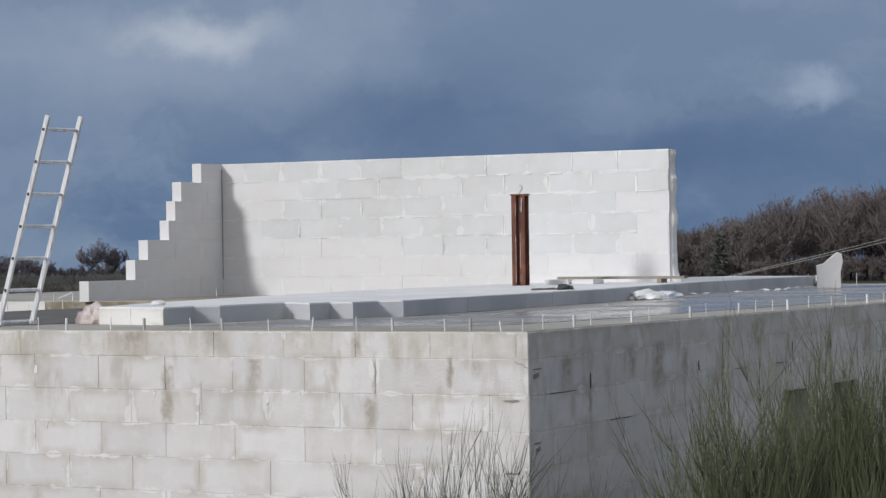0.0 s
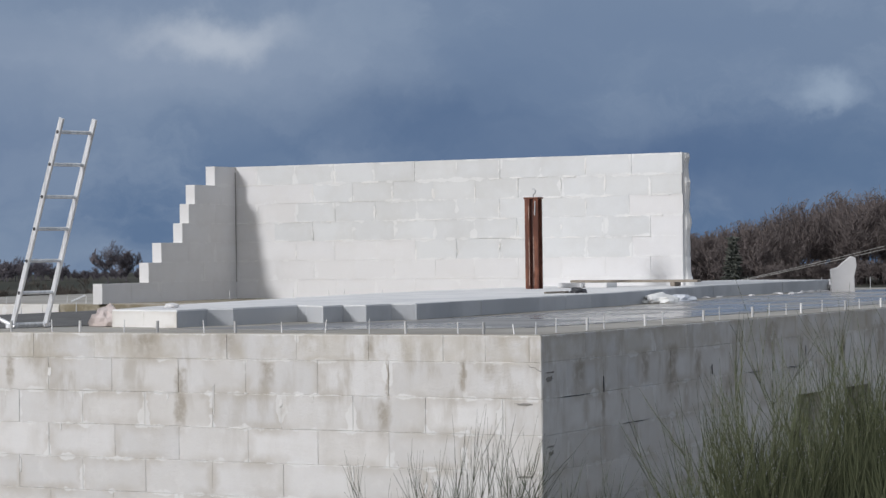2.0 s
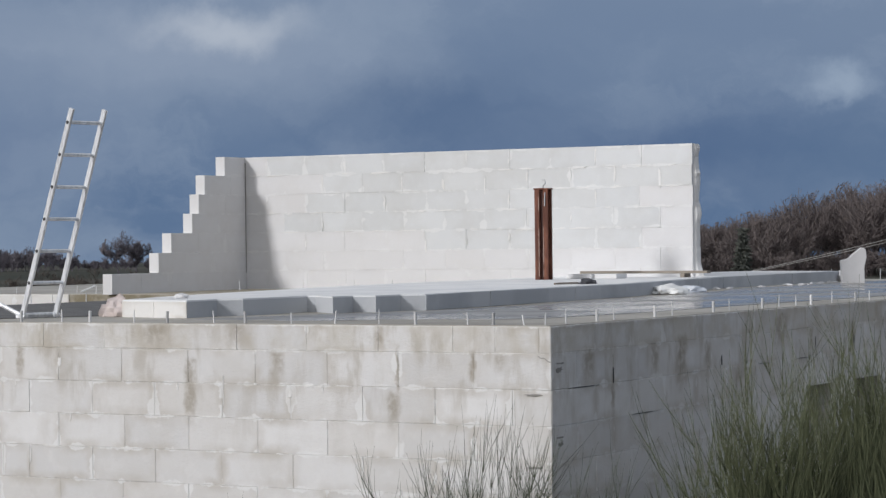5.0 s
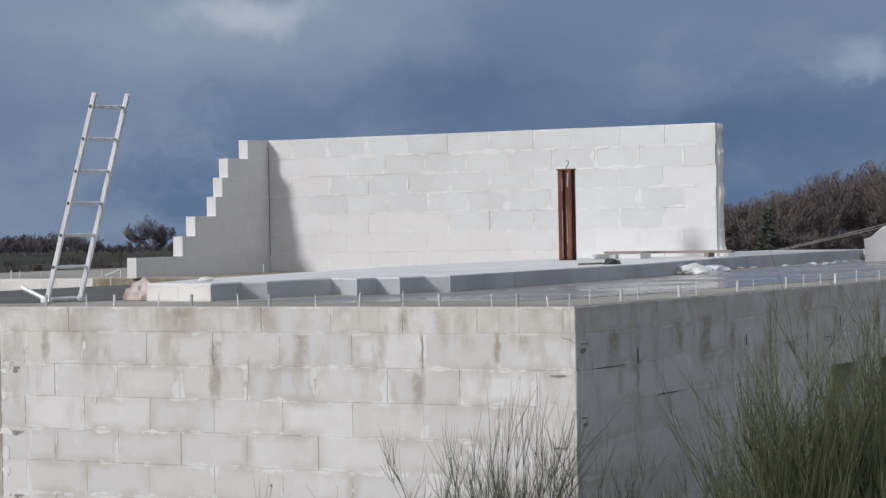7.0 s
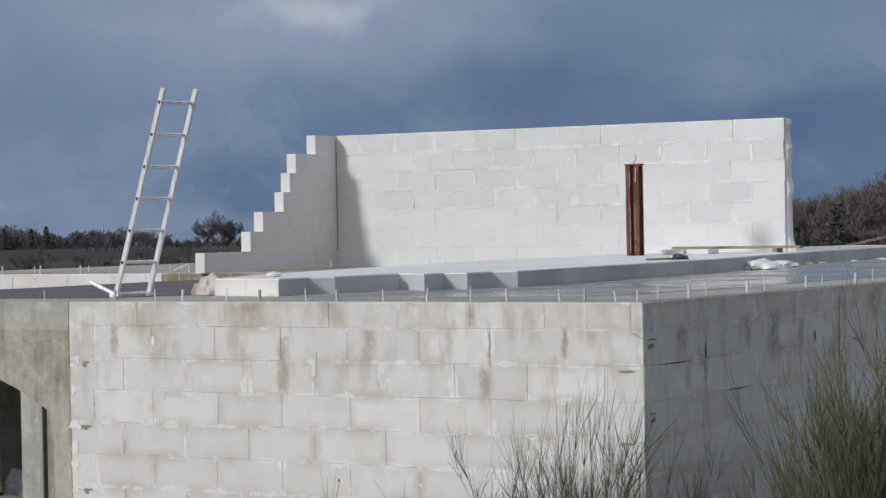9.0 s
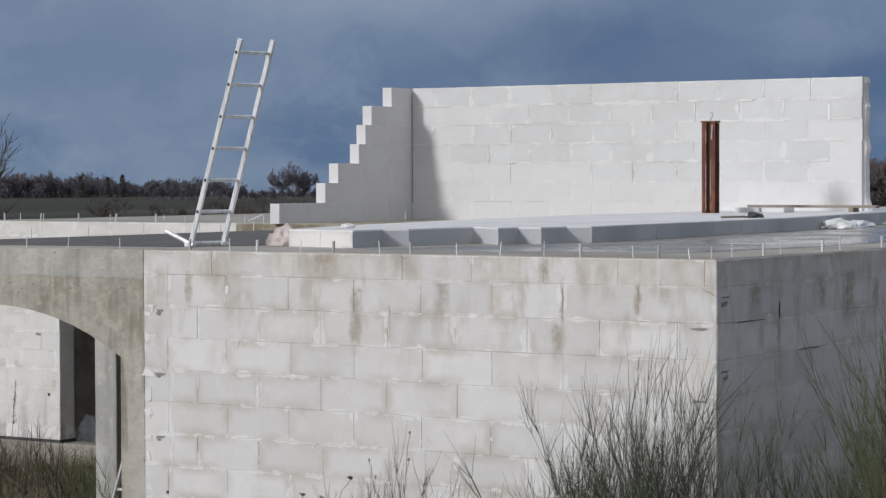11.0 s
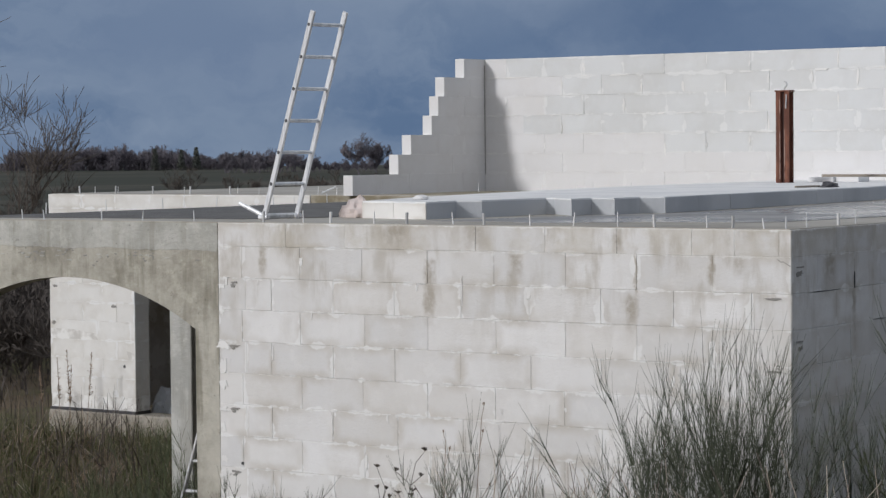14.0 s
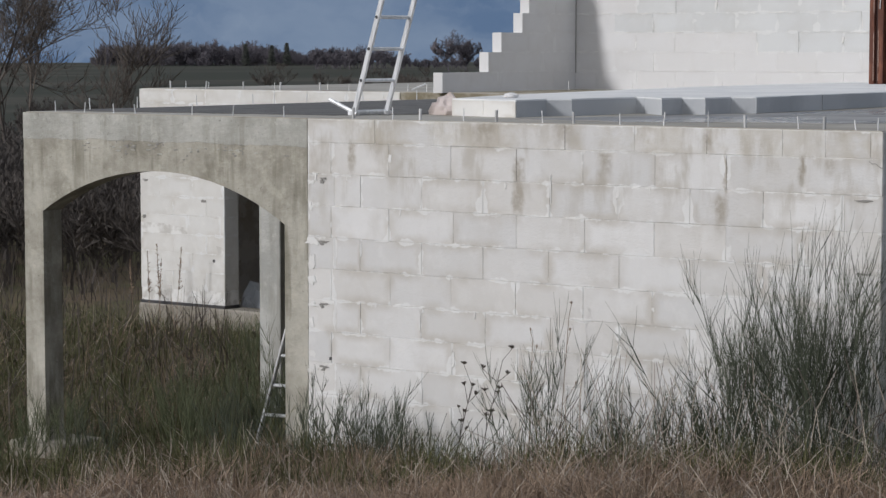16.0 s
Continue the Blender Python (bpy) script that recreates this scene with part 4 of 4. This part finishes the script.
for i, (x, y, h, s, n) in enumerate(((-7.3, -0.5, 0.75, 1.3, 10), (-6.6, 0.3, 0.85, 1.3, 12), (-6.1, -0.2, 0.9, 1.2, 12), (-5.6, 0.5, 1.1, 0.9, 14), (-6.5, 4.5, 1.2, 0.8, 16), (-8.8, -0.3, 0.6, 1.3, 8), (-7.95, -0.32, 0.62, 0.8, 9), (-7.6, -0.75, 0.45, 1.2, 8), (-6.42, 0.8, 0.85, 0.8, 18), (-8.0, 1.8, 0.7, 1.3, 10), (-9.3, 4.0, 0.8, 1.3, 10))):
    broom(x, y, h, s, n, 300 + i, M_BROOM_GREEN, 0.003, "low green broom tuft growing through the dry grass")
for i, (x, y, h, s, n) in enumerate((
    (1.48, 0.2, 1.95, 0.7, 58), (1.10, 0.0, 1.35, 0.9, 22), (1.68, 1.6, 2.1, 0.65, 60), (2.05, 2.0, 1.95, 0.7, 52), (2.0, 0.7, 1.6, 0.8, 50), (2.5, 1.2, 1.85, 0.8, 50), (1.75, -0.6, 1.2, 1.0, 22), (2.4, 0.2, 1.5, 0.9, 40), (1.5, 0.9, 1.7, 0.7, 36))):
    broom(x, y, h, s, n, 200 + i, M_BROOM_GREEN, 0.0040, "tall green broom shrub with dense upright stems")


def blades(name, spots, height, material, label, seed, width=0.004, lean=0.35):
    """Many bent grass blades as one mesh: each is three joined quads tapering to a point."""
    rng = np.random.default_rng(seed)
    p = np.array(spots, dtype=float)
    n = len(p)
    clump = np.array([0.38 + 1.25 * max(0.0, 0.45 + noise.noise((x * 2.3, y * 2.3, seed + 0.5)) + 0.5 * noise.noise((x * 6.1, y * 6.1, seed))) for x, y, _ in p])
    h = height * rng.uniform(0.35, 1.25, n) * clump
    ang = rng.uniform(0, 2 * np.pi, n)
    out = np.stack([np.cos(ang), np.sin(ang), np.zeros(n)], 1)
    tilt = np.abs(rng.normal(0, lean, n))[:, None]
    face = np.stack([-np.sin(ang + 0.8), np.cos(ang + 0.8), np.zeros(n)], 1) * width
    up = np.array([0, 0, 1.0])
    levels = []
    for u, wd in ((0, 1), (0.4, 0.9), (0.75, 0.55), (1.0, 0.12)):
        c = p + (out * tilt * u * u + up * (u - 0.25 * tilt * u * u)) * h[:, None]
        levels += [c - face * wd, c + face * wd]
    verts = np.stack(levels, 1).reshape(-1, 3)
    base = np.arange(n)[:, None] * 8
    faces = np.concatenate([base + np.array([[k, k + 1, k + 3, k + 2]]) for k in (0, 2, 4)])
    me = bpy.data.meshes.new(name)
    me.from_pydata(verts.tolist(), [], faces.tolist())
    me.materials.append(material)
    tagged(new(name, me), label, "grass", kind="stuff")


def scatter(x0, x1, y0, y1, count, seed, clump=0.0, avoid=()):
    rng = random.Random(seed)
    out = []
    while len(out) < count:
        x, y = rng.uniform(x0, x1), rng.uniform(y0, y1)
        if clump and noise.noise((x * 1.3, y * 1.3, seed)) < rng.uniform(-1, 1) * clump - 0.1:
            continue
        if any(a < x < b and c < y < d for a, b, c, d in avoid):
            continue
        out.append((x, y, ground_height(x, y) - 0.02))
    return out


def stalks(name, spots, length, material, label, seed, lean=0.6, r=0.0022):
    """Thin dead stems lying and standing at all angles, as one mesh."""
    rng = random.Random(seed)
    segs = []
    for x, y, z in spots:
        d = Vector((rng.gauss(0, lean), rng.gauss(0, lean), 1)).normalized()
        n = length * rng.uniform(0.4, 1.3)
        p = Vector((x, y, z))
        for k in range(3):
            q = p + d * (n / 3)
            segs.append((p, q, r, r * 0.8))
            d = (d + Vector((rng.gauss(0, 0.15), rng.gauss(0, 0.15), -0.12))).normalized()
            p = q
    tagged(new(name, tubes(name, segs, material, 3)), label, "weeds", kind="stuff")


CLEAR = ((-8.9, -7.25, -1.7, 0.6),)
BUILT = ((-8.35, -7.7, -0.2, 0.45), (-5.3, 0.05, -0.02, 20), (-15.7, -14.1, 9.1, 9.5))
blades("dry_grass", scatter(-11.5, 3.0, -4.4, 0.0, 80000, 1, 0.7, BUILT + CLEAR), 0.20, M_DRY, "tangled dry brown grass in front of the wall", 1, 0.0024, 1.6)
blades("grass", scatter(-11.5, 3.0, -2.0, 0.0, 17000, 2, 0.9, BUILT + CLEAR), 0.28, M_GRASS, "dull green winter grass in front of the wall", 2, 0.004, 0.5)
blades("grass", scatter(-11.5, -6.8, -4.4, -0.6, 12000, 6, 0.9, BUILT + CLEAR), 0.26, M_GRASS, "dull green winter grass before the arch", 6, 0.004, 0.7)
blades("dry_grass", scatter(-16.5, -5.3, 0.0, 8.2, 12000, 3, 0.9, BUILT), 0.36, M_DRY, "matted dry grass in the yard behind the arch", 3, 0.003, 2.2)
blades("grass", scatter(-16.5, -5.3, 0.0, 8.6, 30000, 4, 0.9, BUILT), 0.30, M_GRASS, "green grass in the yard behind the arch", 4, 0.004, 1.1)
blades("dry_grass", scatter(-30.0, -8.4, -3.0, 24.0, 16000, 5, 0.9, ((-15.7, 0, 9.1, 20),)), 0.45, M_TWIG, "rough dry grass beside the building", 5, 0.007, 0.6)


stalks("dead_stems", scatter(-11.0, 3.0, -3.6, -0.05, 3600, 21, 0.9, BUILT + CLEAR), 0.34, M_STRAW, "pale and reddish dead stems tangled in the grass", 1, 0.75)
stalks("dead_stems", scatter(-16.0, -5.4, 0.2, 8.4, 600, 22, 0.9, BUILT), 0.5, M_STRAW, "pale dead stems in the yard behind the arch", 2, 0.6)
stalks("scrub_stems", scatter(-4.9, 1.2, -1.1, -0.15, 600, 23, 0.6, BUILT), 0.50, M_BROOM, "thin dark scrub stems at the foot of the wall", 3, 0.35, 0.0026)


stalks("dead_stems", scatter(-2.2, 1.4, -1.5, -0.2, 420, 24, 0.5, BUILT), 0.8, M_STRAW, "pale dead twigs among the broom stems", 4, 0.55, 0.003)


# seed heads in front of the wall
def seed_plant(name, x, y, height, heads, seed, label, material, size=1.0):
    rng = random.Random(seed)
    base = holder(name, (x, y, ground_height(x, y) - 0.02), label, "weed")
    lean = (rng.gauss(0, 0.02), rng.gauss(0, 0.02))
    stem = [Vector((lean[0] * i, lean[1] * i, height * i / 6)) for i in range(7)]
    stalk = new("stalk", tubes("stalk", [(stem[0], stem[6], 0.0038, 0.0026)], material, 4))
    stalk.parent = base
    for k in range(heads):
        p = stem[rng.randrange(3, 7)]
        q = p + Vector((rng.gauss(0, 0.05), rng.gauss(0, 0.05), rng.uniform(0.05, 0.16)))
        branch = new("branch", tubes("branch", [(p, q, 0.0024, 0.002)], material, 4))
        branch.parent = base
        bm = bmesh.new()
        for _ in range(9):
            rod(bm, q, q + Vector((rng.gauss(0, 0.012), rng.gauss(0, 0.012), rng.uniform(0.012, 0.028) / size)) * size, 0.002 * size, 0.005 * size, 5)
        part("seed_head", bm, material, branch)


seed_plant("wild_carrot", -2.98, -0.6, 0.98, 9, 1, "dead wild carrot with dark curled seed heads", M_TWIG)
seed_plant("wild_carrot", -3.20, -0.6, 0.82, 8, 2, "dead wild carrot with dark curled seed heads", M_TWIG)
seed_plant("dock_stalk", -2.44, -0.3, 1.30, 3, 3, "tall dry weed stalk against the wall", M_DRY, 0.45)
seed_plant("dock_stalk", -2.69, -0.3, 1.15, 3, 4, "tall dry weed stalk against the wall", M_DRY, 0.45)
def plume(x, y, height, seed):
    rng = random.Random(seed)
    base = holder("dock_stalk", (x, y, ground_height(x, y) - 0.02), "dry brown weed plume in front of the white pier", "weed", "dry weed plumes")
    lean = Vector((rng.gauss(0, 0.05), rng.gauss(0, 0.05), 1)) * height
    stalk = new("stalk", tubes("stalk", [(lean * 0.0, lean, 0.005, 0.003)], M_DRY, 4))
    stalk.parent = base
    segs = []
    for _ in range(60):
        u = rng.uniform(0.5, 1.0)
        p = lean * u
        segs.append((p, p + Vector((rng.gauss(0, 0.03), rng.gauss(0, 0.03), rng.uniform(0.01, 0.07))) * (1.3 - u), 0.005, 0.003))
    head = new("plume", tubes("plume", segs, M_DRY, 3))
    head.parent = base
    head["kind"] = "stuff"


for i, (x, y, h) in enumerate(((-15.35, 8.7, 0.95), (-14.95, 8.6, 1.1), (-14.85, 8.7, 1.2), (-14.72, 8.5, 1.0), (-14.6, 8.7, 1.15))):
    plume(x, y, h, 10 + i)


# ---- trees ----
def tree_segments(height, rng, levels=4, spread=0.55, kids=(4, 6), r0=0.02, rise=0.25, bole=0.45):
    segs = []

    def grow(p, d, length, r, level):
        n = 4 if level < 2 else 3
        pts = [p]
        for i in range(n):
            d = (d + Vector((rng.gauss(0, 0.13), rng.gauss(0, 0.13), 0.04))).normalized()
            p = p + d * (length / n)
            pts.append(p)
            segs.append((pts[-2], p, r * (1 - 0.6 * i / n), r * (1 - 0.6 * (i + 1) / n)))
        if level + 1 >= levels:
            return
        for _ in range(rng.randint(*kids)):
            q = pts[rng.randrange(1 if level or bole < 0.4 else 2, n + 1)]
            side = Vector((rng.gauss(0, 1), rng.gauss(0, 1), rng.gauss(rise, 0.5))).normalized()
            grow(q, (d + side * spread * 1.6).normalized(), length * rng.uniform(0.5, 0.75), r * 0.5, level + 1)

    grow(Vector((0, 0, 0)), Vector((0, 0, 1)), height * bole, height * r0, 0)
    return segs


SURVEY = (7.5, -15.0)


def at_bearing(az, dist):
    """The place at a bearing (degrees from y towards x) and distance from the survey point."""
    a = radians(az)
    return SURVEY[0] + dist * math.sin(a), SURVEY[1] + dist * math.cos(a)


def domed(segs, rng):
    """Pulls the twigs of a tree of height 1 into an uneven dome."""
    seed = rng.uniform(0, 50)

    def pull(v):
        d = Vector((v.x / 0.36, v.y / 0.36, (v.z - 0.55) / 0.45))
        r = d.length
        lim = 0.93 + 0.28 * noise.noise(d.normalized() * 1.6 + Vector((seed, 0, 0))) if r > 1e-6 else 1.0
        if r > lim and v.z > 0.2:
            d *= (lim + (r - lim) * 0.12) / r
            return Vector((d.x * 0.36, d.y * 0.36, 0.55 + d.z * 0.45))
        return v

    return [(pull(a), pull(b), r, q) for a, b, r, q in segs]


def wood(name, az0, az1, dist, depth, count, height, material, label, seed, thick=1.0, levels=4, kids=(4, 6), bole=0.45):
    """A stand of bare trees as one object, grown from eight models."""
    rng = random.Random(seed)
    models = [domed(tree_segments(1.0, rng, levels, rng.uniform(0.45, 0.65), kids, 0.014, 0.5, bole), rng) for _ in range(10)]
    segs = []
    for _ in range(count):
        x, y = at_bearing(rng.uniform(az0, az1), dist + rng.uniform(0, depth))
        h = (height(rng, x, y) if callable(height) else height) * rng.choice((0.7, 0.78, 0.85, 0.9, 0.95, 1.0, 1.04))
        m, t, w = rng.choice(models), rng.uniform(0, 6.28), rng.uniform(0.8, 1.2)
        c, s, g0 = math.cos(t) * h * w, math.sin(t) * h * w, ground_height(x, y) - 0.1
        for a, b, r, q in m:
            segs.append(((x + a.x * c - a.y * s, y + a.x * s + a.y * c, g0 + a.z * h),
                         (x + b.x * c - b.y * s, y + b.x * s + b.y * c, g0 + b.z * h), max(r * h, thick), max(q * h, thick * 0.7)))
    tagged(new(name, tubes(name, segs, material, 2)), label, "trees", kind="stuff")


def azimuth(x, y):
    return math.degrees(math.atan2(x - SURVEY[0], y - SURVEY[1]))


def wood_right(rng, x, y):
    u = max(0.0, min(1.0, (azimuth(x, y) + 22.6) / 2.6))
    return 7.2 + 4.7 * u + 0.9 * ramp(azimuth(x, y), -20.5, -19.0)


wood("bare_woods", -24.5, -14.5, 300, 60, 340, wood_right, M_WOODS_HAZE, "dense grey-brown bare winter wood on a rise", 51, 0.034, 4, (6, 8))
wood("undergrowth", -25.0, -14.5, 292, 40, 420, 3.4, M_WOODS_HAZE, "brown scrub along the foot of the bare wood", 58, 0.04, 4, (5, 6))
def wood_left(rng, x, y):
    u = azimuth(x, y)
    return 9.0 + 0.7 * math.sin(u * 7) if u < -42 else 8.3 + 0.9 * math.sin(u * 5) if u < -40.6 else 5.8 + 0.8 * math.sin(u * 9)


wood("distant_woods", -44.7, -39.2, 700, 50, 300, wood_left, M_FARWOOD_HAZE, "dark distant line of bare trees beyond the fields", 52, 0.08, 4, (6, 7), 0.34)
wood("distant_scrub", -44.9, -38.5, 695, 50, 420, 4.2, M_FARWOOD_HAZE, "low scrub along the distant line of trees", 59, 0.09, 4, (4, 6), 0.3)
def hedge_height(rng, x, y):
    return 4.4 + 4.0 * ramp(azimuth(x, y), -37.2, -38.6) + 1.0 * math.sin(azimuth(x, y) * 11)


wood("distant_hedge", -39.8, -30.0, 560, 60, 280, hedge_height, M_FARWOOD_HAZE, "low distant hedge of bare bushes", 53, 0.07, 4, (5, 6), 0.3)
wood("hedgerow_trees", -41.0, -36.0, 150, 25, 14, 3.4, M_TWIG, "small bare hedgerow trees in the field", 54, 0.012, 5, (4, 5))
wood("field_scrub", -52, -43.4, 75, 40, 60, 2.6, M_THICKET, "bare scrub bushes along the field's edge", 57, 0.012, 4, (5, 7), 0.3)
wood("thicket", -53, -42.8, 37, 18, 230, 2.3, M_THICKET, "dark tangled thicket of bare bushes beside the building", 55, 0.010, 4, (5, 7))


def fir(az, dist, height, seed):
    rng = random.Random(seed)
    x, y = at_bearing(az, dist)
    base = holder("fir_tree", (x, y, ground_height(x, y) - 0.1), "dark green conical fir at the wood's edge", "tree", "firs")
    part("trunk", rod(bmesh.new(), (0, 0, 0), (0, 0, height), 0.18, 0.02, 8), M_TWIG, base)
    segs = []
    for i in range(260):
        u = rng.random() ** 0.8
        z = height * (0.1 + 0.9 * u)
        r = (1 - u) * height * 0.30 * rng.uniform(0.6, 1.15) + 0.1
        t = rng.uniform(0, 6.28)
        p, q = Vector((0, 0, z)), Vector((math.cos(t) * r, math.sin(t) * r, z - 0.25 * r))
        for k in range(4):
            a = p.lerp(q, 0.2 + 0.2 * k)
            b = a + Vector((rng.gauss(0, 0.3), rng.gauss(0, 0.3), rng.uniform(-0.35, 0.1)))
            segs.append((a, b, 0.16, 0.03))
        segs.append((p, q, 0.06, 0.03))
    crown = new("crown", tubes("crown", segs, M_FIR))
    crown.parent = base


fir(-22.1, 285, 6.0, 1)
fir(-41.35, 690, 6.4, 2)
fir(-40.75, 690, 6.0, 3)
fir(-40.4, 690, 6.6, 4)


def bare_tree(az, dist, height, seed, spread, label, levels=5, thick=0.008):
    rng = random.Random(seed)
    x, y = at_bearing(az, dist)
    base = holder("bare_tree", (x, y, ground_height(x, y) - 0.05), label, "tree", "bare trees")
    segs = [(a, b, max(r, thick), max(q, thick * 0.7)) for a, b, r, q in tree_segments(height, rng, levels, spread, (4, 6), 0.0085, 0.45)]
    trunk = new("trunk", tubes("trunk", segs[:4], M_TWIG, 8))
    trunk.parent = base
    crown = new("crown", tubes("crown", segs[4:], M_TWIG))
    crown.parent = base


bare_tree(-46.9, 60, 6.6, 7, 0.75, "spreading bare tree at the field's edge")
bare_tree(-48.2, 58, 7.5, 8, 0.75, "tall bare tree at the field's edge")
bare_tree(-46.1, 66, 6.2, 12, 0.65, "spreading bare tree at the field's edge")
bare_tree(-44.5, 64, 5.2, 9, 0.5, "slender bare tree at the field's edge", 5)


def round_tree(az, dist, height, seed):
    rng = random.Random(seed)
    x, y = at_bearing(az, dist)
    base = holder("round_tree", (x, y, ground_height(x, y) - 0.1), "round dense bare tree standing in the field", "tree")
    segs = [(a, b, max(r, 0.035), max(q, 0.028)) for a, b, r, q in [(a * height, b * height, r * height, q * height) for a, b, r, q in domed(tree_segments(1.0, rng, 5, 0.75, (6, 7), 0.016, 0.4, 0.40), rng)]]
    trunk = new("trunk", tubes("trunk", segs[:4], M_FARWOOD_HAZE, 6))
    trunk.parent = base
    crown = new("crown", tubes("crown", segs[4:], M_FARWOOD_HAZE))
    crown.parent = base


round_tree(-36.6, 420, 9.3, 5)
round_tree(-36.2, 425, 7.6, 6)
